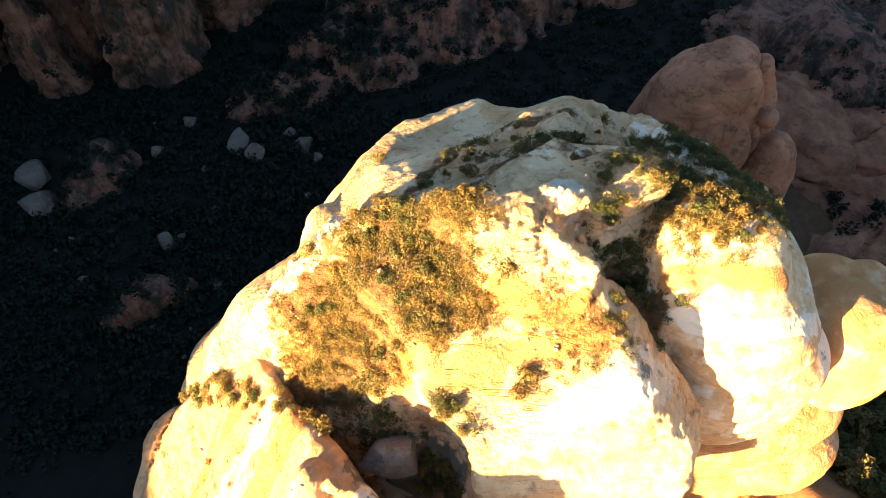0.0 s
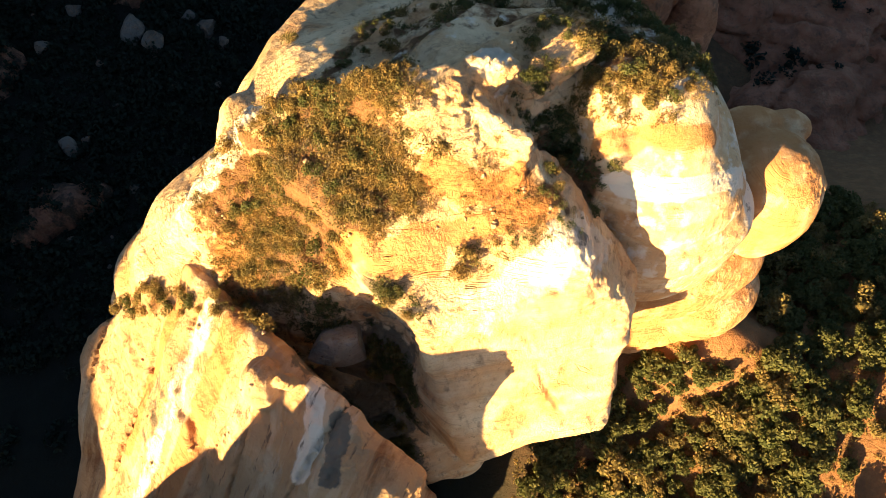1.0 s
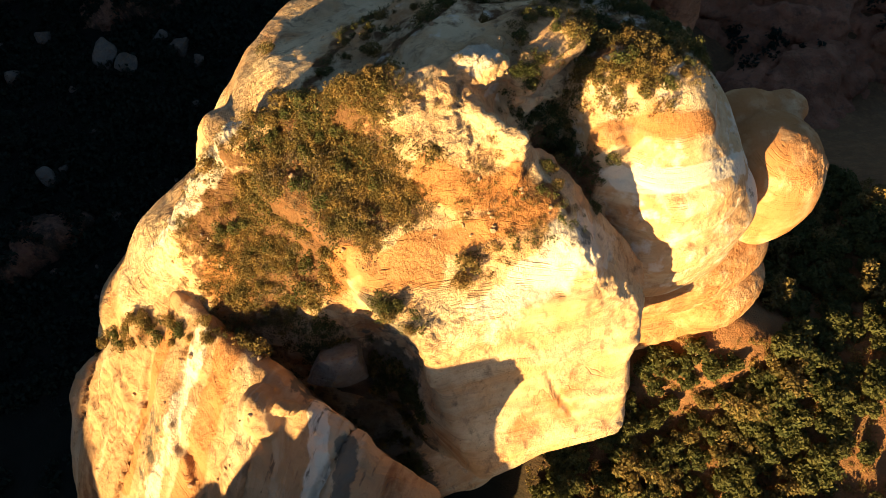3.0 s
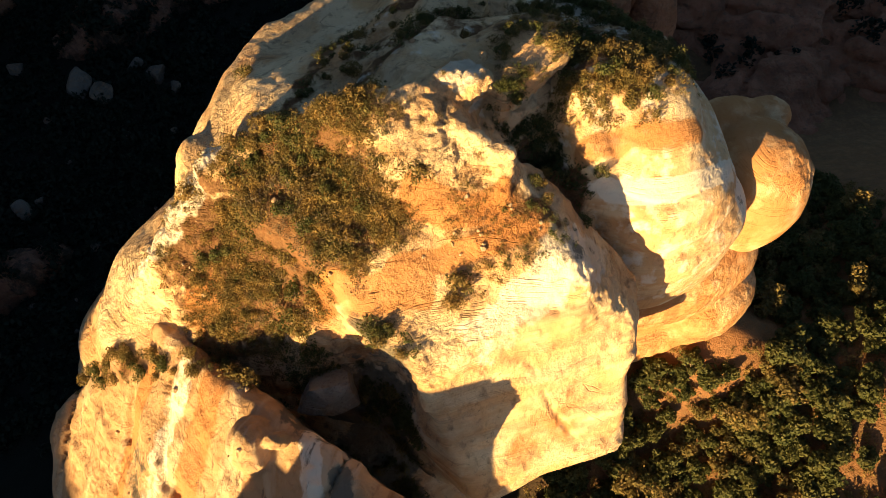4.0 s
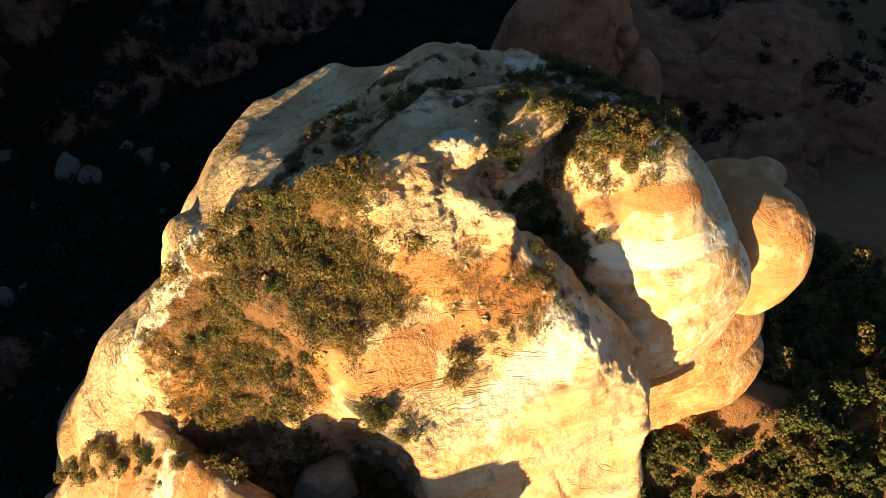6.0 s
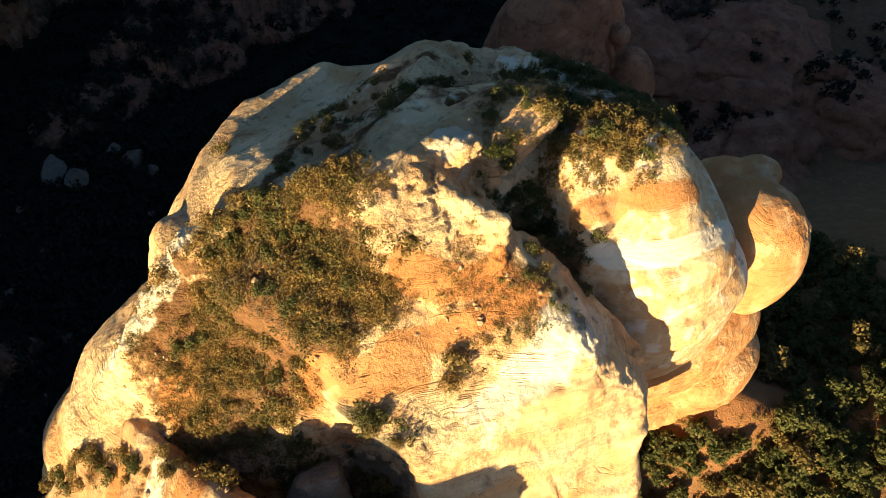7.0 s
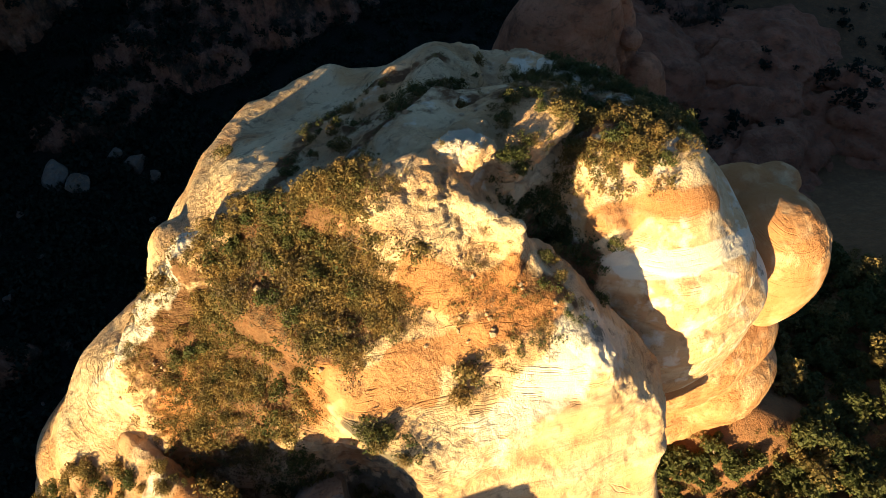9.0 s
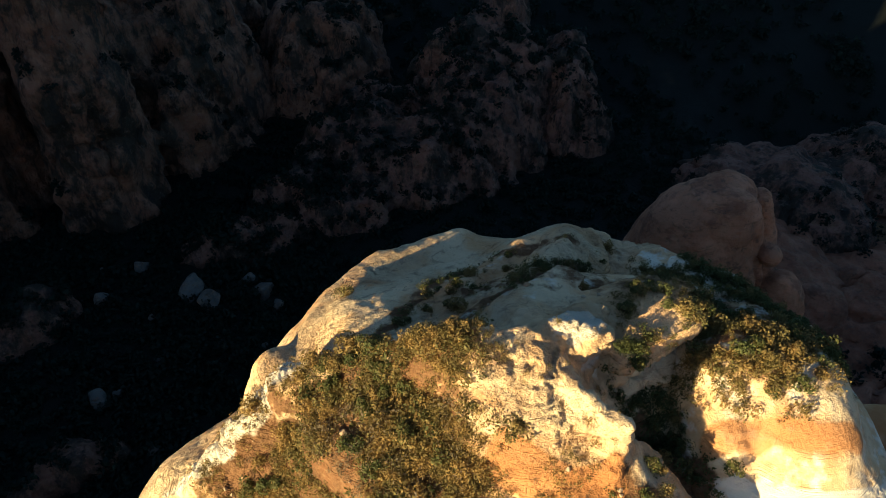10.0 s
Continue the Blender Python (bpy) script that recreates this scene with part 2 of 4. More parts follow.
    if soil is not None:
        dirt = n.mix(n.noise(0.9, 5), (0.185, 0.082, 0.032), (0.10, 0.058, 0.03))
        dirt = n.mix(n.ramp(n.noise(5.0, 4), (0.45, 0.0), (0.7, 0.6)), dirt, (0.23, 0.14, 0.065))
        edge = n.math("ADD", n.attr("soil"), n.math("MULTIPLY", n.math("SUBTRACT", n.noise(0.9, 5), 0.5), 1.1))
        col = n.mix(n.ramp(edge, (0.42, 0.0), (0.60, 1.0)), col, dirt)
        turned = n.add("ShaderNodeMapping")
        n.link(n.pos, turned.inputs["Vector"])
        turned.inputs["Rotation"].default_value = (0, 0, radians(33))
        along = n.add("ShaderNodeMapping")
        n.link(turned.outputs[0], along.inputs["Vector"])
        along.inputs["Scale"].default_value = (1.0, 0.20, 0.14)
        run = n.noise(0.40, 6, along.outputs[0], 0.4, rough=0.6)
        strip = n.mix(n.ramp(run, (0.37, 0.0), (0.45, 1.0)), (0.20, 0.09, 0.036), (0.39, 0.235, 0.12))
        strip = n.mix(n.ramp(run, (0.55, 0.0), (0.62, 0.9)), strip, (0.50, 0.37, 0.24))
        col = n.mix(n.math("MULTIPLY", n.attr("streaked"), n.ramp(n.noise(0.35, 4), (0.35, 0.7), (0.6, 0.95))), col, strip)
        white = n.math("ADD", n.attr("white"), n.math("MULTIPLY", n.math("SUBTRACT", n.noise(0.8, 5), 0.5), 1.2))
        col = n.mix(n.ramp(white, (0.45, 0.0), (0.62, 0.85)), col, (0.72, 0.64, 0.51))
        orange = n.math("ADD", n.attr("orange"), n.math("MULTIPLY", n.math("SUBTRACT", n.noise(0.5, 5), 0.5), 0.9))
        col = n.mix(n.ramp(orange, (0.42, 0.0), (0.62, 0.85)), col, (0.40, 0.175, 0.06))
        gash = n.ramp(n.noise(2.0, 6, along.outputs[0], rough=0.6), (0.60, 0.0), (0.66, 0.8))
        col = n.mix(n.math("MULTIPLY", n.math("MULTIPLY", n.attr("streaked"), gash), n.ramp(n.noise(0.8, 4), (0.45, 0.0), (0.55, 1.0))), col, (0.11, 0.075, 0.05))
        # dark lichen, and the shade of hollow and cleft put into the colour
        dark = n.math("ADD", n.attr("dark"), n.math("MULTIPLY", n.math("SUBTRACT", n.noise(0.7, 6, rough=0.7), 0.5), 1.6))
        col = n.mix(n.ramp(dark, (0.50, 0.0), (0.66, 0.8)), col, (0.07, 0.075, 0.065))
    if worn:
        wash = n.noise(0.24, 7, n.stretch(1, 1, 1.5), rough=0.68)
        col = n.mix(n.ramp(wash, (0.52, 0.0), (0.60, 0.6)), col, (0.15, 0.07, 0.045))
        col = n.mix(n.ramp(n.noise(0.6, 6, n.stretch(1, 1, 1.8), rough=0.7), (0.58, 0.0), (0.65, 0.6)), col, (0.075, 0.055, 0.04))
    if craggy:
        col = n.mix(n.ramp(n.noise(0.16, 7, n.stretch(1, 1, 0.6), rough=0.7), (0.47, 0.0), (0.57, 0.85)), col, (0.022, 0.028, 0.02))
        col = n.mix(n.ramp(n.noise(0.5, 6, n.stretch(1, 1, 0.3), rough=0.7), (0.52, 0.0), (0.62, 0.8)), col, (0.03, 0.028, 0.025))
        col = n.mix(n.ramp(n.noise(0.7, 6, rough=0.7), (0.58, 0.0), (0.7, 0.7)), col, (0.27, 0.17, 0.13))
    coarse = n.math("MULTIPLY", n.noise(1.6, 8, rough=0.66), n.ramp(n.noise(0.22, 4), (0.40, 0.22), (0.58, 1.0)))
    coarse = n.math("MULTIPLY", coarse, n.math("ADD", n.math("MULTIPLY", rugged, 0.8), 0.2))
    rough = n.bump(coarse, 1.0, 0.75)
    if craggy:
        rough = n.bump(n.noise(0.35, 8, n.stretch(1, 1, 0.5), rough=0.65), 0.9, 2.5, rough)
    rough = n.bump(n.math("MULTIPLY", fine, n.ramp(n.noise(0.25, 3), (0.42, 0.2), (0.6, 1.0))), 0.35, 0.15, rough)
    rough = n.bump(n.math("SUBTRACT", 1.0, n.math("MAXIMUM", n.math("MAXIMUM", seams, joint), parting)), 0.8, 0.2, rough)
    rough = n.bump(n.noise(9.0, 5, rough=0.6), 0.3, 0.06, rough)
    return n.done(col, rough)


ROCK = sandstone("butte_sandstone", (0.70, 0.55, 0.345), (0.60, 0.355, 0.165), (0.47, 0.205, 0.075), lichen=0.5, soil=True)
ROCK_RED = sandstone("red_sandstone", (0.48, 0.22, 0.125), (0.38, 0.155, 0.08), (0.27, 0.10, 0.054), lichen=0.6, worn=True)
ROCK_SLOPE = sandstone("slickrock", (0.32, 0.135, 0.078), (0.245, 0.092, 0.049), (0.17, 0.062, 0.035), lichen=0.7, worn=True)
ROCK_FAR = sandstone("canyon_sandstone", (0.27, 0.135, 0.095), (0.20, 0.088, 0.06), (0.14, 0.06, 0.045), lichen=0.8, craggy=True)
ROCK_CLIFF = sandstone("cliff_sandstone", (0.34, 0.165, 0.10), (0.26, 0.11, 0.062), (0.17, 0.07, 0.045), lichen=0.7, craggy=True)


def earth():
    n = Nodes("earth")
    col = n.mix(n.noise(0.15, 5), (0.22, 0.10, 0.045), (0.13, 0.085, 0.045))
    col = n.mix(n.ramp(n.noise(0.7, 6, rough=0.7), (0.45, 0.0), (0.65, 0.8)), col, (0.30, 0.16, 0.07))
    col = n.mix(n.ramp(n.noise(2.5, 5, rough=0.7), (0.5, 0.0), (0.68, 0.7)), col, (0.10, 0.085, 0.04))
    col = n.mix(n.math("MULTIPLY", n.attr("dust"), n.ramp(n.noise(0.5, 5, rough=0.65), (0.35, 0.3), (0.6, 1.0))), col, n.mix(n.noise(2.0, 5), (0.34, 0.15, 0.058), (0.21, 0.095, 0.04)))
    # near-black mix under the scrub paints in the shade of the canyon
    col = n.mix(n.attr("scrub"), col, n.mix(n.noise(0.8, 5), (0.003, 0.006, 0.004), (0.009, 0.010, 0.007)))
    bumps = n.bump(n.noise(1.2, 8, rough=0.7), 0.8, 0.5)
    return n.done(col, n.bump(n.noise(7.0, 4), 0.5, 0.1, bumps))


def leafy(name, dark, light, dry):
    n = Nodes(name, 0.7)
    r = n.add("ShaderNodeNewGeometry").outputs["Random Per Island"]
    o = n.add("ShaderNodeObjectInfo").outputs["Random"]
    col = n.mix(r, dark, light)
    col = n.mix(n.ramp(n.noise(1.1, 3), (0.47, 0.0), (0.56, 0.85)), col, dry)
    col = n.mix(n.ramp(n.noise(1.7, 2), (0.36, 0.6), (0.46, 0.0)), col, dark)
    col = n.mix(n.math("MULTIPLY", o, 0.5), col, dry)
    thin, both = n.add("ShaderNodeBsdfTranslucent"), n.add("ShaderNodeMixShader")
    n.link(col, thin.inputs["Color"])
    both.inputs[0].default_value = 0.4
    n.link(n.bsdf.outputs[0], both.inputs[1])
    n.link(thin.outputs[0], both.inputs[2])
    n.link(both.outputs[0], n.tree.nodes["Material Output"].inputs["Surface"])
    return n.done(col)


def woody():
    n = Nodes("bark", 0.95)
    col = n.mix(n.noise(6.0, 4), (0.16, 0.11, 0.075), (0.26, 0.21, 0.16))
    return n.done(col, n.bump(n.noise(20.0, 4, n.stretch(1, 1, 0.2)), 0.6, 0.02))


def pebble():
    n = Nodes("loose_stone", 0.95)
    o = n.add("ShaderNodeObjectInfo").outputs["Random"]
    col = n.mix(o, (0.50, 0.38, 0.25), (0.36, 0.22, 0.12))
    col = n.mix(n.ramp(n.noise(9.0, 4), (0.45, 0.0), (0.65, 0.5)), col, (0.25, 0.19, 0.13))
    return n.done(col, n.bump(n.noise(14.0, 4), 0.4, 0.02))


EARTH, BARK = earth(), woody()
LEAF_GREEN = leafy("juniper_leaf", (0.036, 0.05, 0.016), (0.095, 0.11, 0.035), (0.12, 0.115, 0.038))
LEAF_OLIVE = leafy("olive_leaf", (0.065, 0.06, 0.022), (0.175, 0.155, 0.052), (0.25, 0.178, 0.063))
LEAF_SCRUB = leafy("scrub_leaf", (0.05, 0.044, 0.017), (0.195, 0.155, 0.052), (0.31, 0.205, 0.07))
LEAF_GREY = leafy("grey_scrub_leaf", (0.10, 0.085, 0.055), (0.24, 0.20, 0.13), (0.18, 0.13, 0.08))
# darker leaf copy: the canyon's shade is put into this colour
LEAF_SHADED = leafy("shaded_canyon_leaf", (0.004, 0.011, 0.008), (0.016, 0.034, 0.024), (0.018, 0.027, 0.018))
from mathutils.bvhtree import BVHTree

# ---- ground ----
ALONG = (math.sin(radians(SUN_WAY)), math.cos(radians(SUN_WAY)))


def land(x, y):
    """Height of the canyon floor and its slopes."""
    p = np.stack([x, y, np.zeros_like(x)], -1)
    r = np.hypot(x, y)
    z = 1.2 * fbm(p, 22.0, 4, 1) + 5.0 * fbm(p, 70.0, 2, 2) * step(r, 60, 150)
    z = z + (5.0 * step(x, 2, 12) + 0.40 * np.clip(x - 8, 0, 58) * (1 - 0.45 * step(y, 10, 26))) * (1 - step(y + 0.1 * x, 30, 58))
    near = np.hypot((x - 4) / 26.0, (y - 27) / 22.0)
    z = z + 9.0 * np.exp(-((x - 33) / 8.0) ** 2 - ((y - 19) / 5.5) ** 2)
    z = z + 13.0 * np.clip(1.35 - near, 0, 1) ** 1.3
    # red slickrock rising beyond the butte
    z = z - 6.0 * step(x - 0.25 * y, 30, 50) * step(y + 0.2 * x, 58, 76) * (1 - step(y, 135, 160))
    z = z + 20.0 * step(y + 0.2 * x, 150, 260) + 45.0 * step(y, 240, 480)
    # canyon rim to the west and south-west, out of view
    a, s = x * ALONG[0] + y * ALONG[1], -x * ALONG[1] + y * ALONG[0]
    rim = 50.0 * step(s, 14, 30) + 60.0 * step(s, 39, 44)
    z = z + rim * step(-a, 96, 132)
    far = step(r, 500, 1500)
    return z * (1 - far) + far * 70.0 * (0.6 + 0.4 * fbm(p, 600.0, 2, 3))


def spread(lo, hi, n, reach):
    u = np.linspace(-1, 1, n)
    mid, half = (lo + hi) / 2, (hi - lo) / 2
    return mid + half * u + np.sign(u) * (reach - half) * np.abs(u) ** 9


gx, gy = np.meshgrid(spread(-130, 170, 330, 2500), spread(-70, 250, 340, 2500), indexing="ij")
gz = land(gx, gy)
gp = np.stack([gx, gy, np.zeros_like(gx)], -1)
gz = gz + 0.5 * fbm(gp, 3.5, 3, 2)
gi = np.arange(gx.size).reshape(gx.shape)
gq = np.stack([gi[:-1, :-1], gi[1:, :-1], gi[1:, 1:], gi[:-1, 1:]], -1).reshape(-1, 4)
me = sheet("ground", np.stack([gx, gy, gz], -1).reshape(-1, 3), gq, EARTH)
# scrub cover on all but the sunlit flat; its colour carries the canyon's shade
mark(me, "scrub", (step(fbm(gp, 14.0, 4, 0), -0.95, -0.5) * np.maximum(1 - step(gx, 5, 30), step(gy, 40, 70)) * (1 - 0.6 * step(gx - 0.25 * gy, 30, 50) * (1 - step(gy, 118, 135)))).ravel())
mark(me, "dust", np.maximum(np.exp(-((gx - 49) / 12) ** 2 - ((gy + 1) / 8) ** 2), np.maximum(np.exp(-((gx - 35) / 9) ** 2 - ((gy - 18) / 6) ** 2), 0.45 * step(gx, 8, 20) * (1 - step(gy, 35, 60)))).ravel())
tagged(new("ground", me), "dry reddish canyon floor, bare earth and scrub cover with the canyon's shade painted in", "ground", kind="structure")


# ---- the butte ----
def part(name, me, parent, label=""):
    ob = new(name, me)
    ob.parent = parent
    return tagged(ob, label)


def beds(p, z):
    """Ledges that follow the bedding: how far each bed stands out."""
    h = z + 1.6 * fbm(p, 13.0, 2, 1) + 0.10 * p[..., 0]
    q = np.stack([np.zeros_like(h), np.zeros_like(h), h], -1)
    return 0.55 * (vnoise(q, 1.7, 1) - 0.5) + 0.30 * (vnoise(q, 0.6, 2) - 0.5)


def weathered(p, d, lumps=0.5):
    return d + 0.30 * fbm(p, 4.0, 2, 2) - beds(p, p[..., 2]) * (0.5 + 1.1 * step(vnoise(p, 9.0, 3), 0.35, 0.65))


def bent(p, much=0.55):
    return p + much * np.stack([fbm(p, 8.0, 2, k) for k in range(3)], -1)


SOUTH_FACE = (((7.9, 15.9, 46.7), (0.06, -0.82, 0.57)), ((7.4, 20.3, 50.1), (-0.08, -0.515, 0.857)), ((11.5, 20.2, 50.1), (0.68, -0.15, 0.70)),
              ((16.1, 13.3, 42.2), (0.92, -0.38, 0.05)), ((5.65, 7.7, 34.9), (0.155, -0.5, -0.85)), ((0.2, 15.0, 42.0), (-0.85, -0.5, 0.1)), ((8.0, 25.0, 40.0), (0, 1, 0)))
NOSE = (((7.9, 24.2, 54.7), (-0.45, -0.80, 0.40)), ((7.4, 25.9, 55.7), (0.2, 0.15, 0.97)), ((9.8, 24.1, 52.8), (0.72, 0.55, 0.42)),
        ((9.9, 23.5, 52.0), (0.75, -0.60, 0.10)), ((6.0, 25.0, 50.6), (0, 0, -1)), ((6.0, 29.0, 52.0), (0, 1, 0)), ((2.0, 27.0, 52.0), (-1, 0.1, 0)))
GULLY = ((9.2, 27.4, 54.6), (12.2, 25.7, 51.2), (15.0, 22.9, 47.6), (18.2, 20.0, 42.0))


def main_dome(p):
    w = bent(p)
    d = dome(w, (3.8, 29.1, 34.7), (11.5, 8.0, 22.3), -50.6)
    d = join(d, dome(w, (6.4, 36.4, 32.5), (17.6, 7.0, 19.9), 51.9), 3.0)
    d = join(d, dome(w, (-1.3, 36.5, 32.8), (10.1, 18.7, 17.8), -33.5), 3.0)
    d = join(d, dome(w, (19.0, 36.2, 40.2), (4.5, 9.7, 10.8), 20), 3.0)
    d = join(d, dome(w, (-8.6, 30.5, 28.2), (15.5, 9.9, 15.6), 17.4), 3.0)
    d = join(d, dome(w, (-16.9, 27.4, 25.3), (9.2, 7.4, 12.0)), 2.0)
    d = join(d, dome(w, (2.5, 23.3, 35.5), (10.9, 8.3, 13.1)), 2.5)
    d = join(d, dome(w, (7.1, 19.2, 30.5), (10.0, 7.5, 12.0), -28), 1.2)
    d = join(d, block(p + 0.5 * (w - p), SOUTH_FACE, 0.7), 0.7)                    # smooth southern face
    d = join(d, dome(w, (14.6, 31.0, 36.0), (6.0, 7.0, 15.0), -15), 2.0)            # saddle towards the bulge
    d = join(d, dome(w, (9.5, 31.0, 38.0), (6.5, 5.0, 16.4), 10), 2.5)              # plateau behind the crown
    d = join(d, bar(w, (-7.9, 30.5, 50.0), (2.5, 28.0, 55.6), 1.3, 1.2), 1.6)       # crest before the slab
    d = join(d, bar(w, (-7.4, 31.0, 48.9), (-15.5, 28.5, 40.0), 1.4, 2.0), 1.0)     # pale rib
    x, y, z = w[..., 0], w[..., 1], w[..., 2]
    plane = z - (50.3 + 0.03 * (x + 6) - 0.40 * (y - 35)) - 0.6 * np.maximum(0, x - 2.0 - 0.5 * (y - 33)) - 2.0 * np.maximum(0, 30.1 - y - 0.25 * x)
    d = carve(d, -plane * 0.75, 0.5)                                               # smooth northern slab
    rib = np.abs(((z + 0.06 * x + 0.5 * fbm(p, 5.0, 2, 1)) / 0.85) % 1.0 - 0.5)
    cliff = block(p + 0.7 * (w - p) + 0.35 * (vnoise(p, 1.5, 1)[..., None] - 0.5), NOSE, 0.45)
    d = join(d, cliff + 0.55 * (rib - 0.25) * (0.4 + vnoise(p, 3.0, 2)) - 0.35 * (np.floor(3 * vnoise(p, 1.3, 3)) / 3 - 0.4), 0.35)   # broken cliff of the crown
    for k in range(4):                                                             # orange beds under it
        out = 1.0 + 0.16 * fbm(p, 1.6, 2, k)
        d = join(d, shelf(w, (6.6 - 0.5 * k, 24.0 + 0.35 * k, 49.6 + 0.72 * k), (4.4 - 0.25 * k) * out, (2.3 - 0.2 * k) * out, 0.25, -22), 0.15)
    d = join(d, dome(w, (8.7, 28.1, 55.0), (1.15, 1.0, 1.8), 30), 0.3)              # lumps beside the gully
    d = join(d, dome(w, (7.2, 29.0, 54.8), (1.3, 0.9, 1.8), 20), 0.3)
    d = join(d, shelf(w, (8.0, 28.9, 55.3), 2.0 * (1 + 0.25 * fbm(p, 1.2, 2, 1)), 1.2, 0.35, 25), 0.15)
    d = join(d, dome(w, (11.5, 30.9, 53.2), (4.6, 2.0, 2.0), 22), 0.8)
    d = join(d, bar(w, (9.6, 27.2, 54.0), (14.3, 30.7, 54.0), 0.6, 0.9), 0.7)
    d = join(d, dome(w, (14.6, 31.0, 53.9), (1.2, 1.0, 1.3)), 0.4)
    for a, b, r in (((5.2, 31.0, 54.0), (8.9, 34.4, 52.6), 1.2), ((8.9, 34.4, 52.6), (14.2, 34.4, 51.8), 1.1),
                    ((2.5, 37.0, 49.3), (7.5, 41.2, 49.4), 0.8), ((7.5, 41.2, 49.4), (12.5, 42.8, 48.6), 0.8),
                    ((16.0, 39.0, 48.9), (20.5, 36.6, 49.9), 0.9), ((20.5, 36.6, 49.9), (24.0, 32.6, 49.2), 0.9)):
        d = join(d, bar(w, a, b, r, r), 0.35)                                      # rounded terraces of the summit
    d = join(d, dome(w, (-2.4, 26.9, 47.4), (4.6, 3.0, 5.2), -15), 2.0)             # brushy slope below the crest
    d = join(d, dome(w, (-9.0, 33.2, 44.2), (2.5, 2.7, 4.4)), 0.8)                 # shoulders of the western edge
    d = join(d, dome(w, (-15.4, 30.4, 37.9), (3.4, 3.1, 4.4)), 0.8)
    d = join(d, trail(w, ((-9.2, 36.0, 44.9), (-5.7, 40.8, 45.6), (-2.0, 44.5, 45.9), (3.4, 46.8, 45.4)), 1.35), 1.0)   # rounded rim of the slab
    d = carve(d, trail(p, ((7.6, 15.5, 46.8), (8.9, 13.7, 43.6), (9.8, 11.9, 40.6), (10.9, 10.4, 38.5), (12.2, 8.7, 36.5)), 0.13), 0.12)   # crack across the southern face
    d = carve(d, trail(w, GULLY, 0.95, 1.1), 0.6)                                  # gully beside the crown
    d = carve(d, dome(w, (12.6, 26.8, 53.0), (1.5, 1.6, 3.0), 35), 0.6)
    d = carve(d, dome(w, (-2.8, 15.7, 42.4), (4.6, 3.4, 6.2), -20), 1.2)           # hollow
    d = carve(d, dome(w, (-1.0, 12.6, 41.0), (1.6, 3.0, 3.4), -30), 0.6)
    top = step(y + 0.35 * x, 29.5, 33.0) * step(x, -3.0, 3.0)
    h = p[..., 2] + 0.9 * fbm(p, 9.0, 2, 3)
    f = (h / 1.15) % 1.0
    d = d - 0.62 * top * (step(f, 0.0, 0.22) - f) * (0.45 + 0.9 * vnoise(p, 5.0, 2))  # stepped beds of the summit
    return weathered(p, d)


def near_buttress(p):
    w = bent(p)
    x, y, z = w[..., 0], w[..., 1], w[..., 2]
    d = (z - 38.0 - 0.90 * (x + 16.7) - 0.26 * (y - 17.7)) / 1.38                   # slope to the west
    d = carve(d, -(z - 45.2 + 0.22 * (x + 7) + 0.22 * (y - 14)) * 0.95, 3.0)        # its flat crest
    d = carve(d, (x + 36.4 - 0.48 * (y - 9) + 0.30 * (z - 28)) * 0.86, 2.5)         # western wall
    d = carve(d, -(0.766 * (x + 8.2) + 0.643 * (y - 16.8) + 0.06 * (z - 45)), 1.6)    # wall over the cleft
    d = carve(d, -(y - 27.0 - 0.2 * (x + 20)) * 0.95, 2.5)
    d = carve(d, (y + 6.0) * 0.95, 3.0)
    d = carve(d, 0.766 * y - 0.643 * x - 4.6, 1.5)
    d = join(d, dome(w, (-7.9, 13.6, 45.2), (0.85, 0.75, 1.6), 0, 12), 0.1)               # knob
    d = join(d, dome(w, (-9.6, 14.0, 43.6), (1.3, 1.7, 2.4)), 0.4)
    d = carve(d, dome(w, (-8.4, 20.4, 47.0), (2.4, 2.2, 3.2)), 0.8)
    d = carve(d, bar(w, (-13.0, 21, 43.6), (-17.0, 6, 37.6), 0.35, 0.9), 0.8)         # runnels
    d = carve(d, bar(w, (-10.6, 19, 45.8), (-13.6, 7, 40.9), 0.25, 0.6), 0.4)
    d = carve(d, bar(w, (-16.4, 22, 40.7), (-20.5, 7, 34.0), 0.2, 0.6), 0.8)
    c, s = math.cos(radians(33)), math.sin(radians(33))
    run = np.stack([x * c - y * s, 0.22 * (x * s + y * c), 0.16 * z], -1)
    d = d + 0.7 * fbm(run, 3.2, 3, 1) + 0.7 * np.exp(-(fbm(run, 3.4, 2, 2) / 0.07) ** 2) * step(vnoise(p, 5.0, 1), 0.35, 0.6)
    return weathered(p, d)


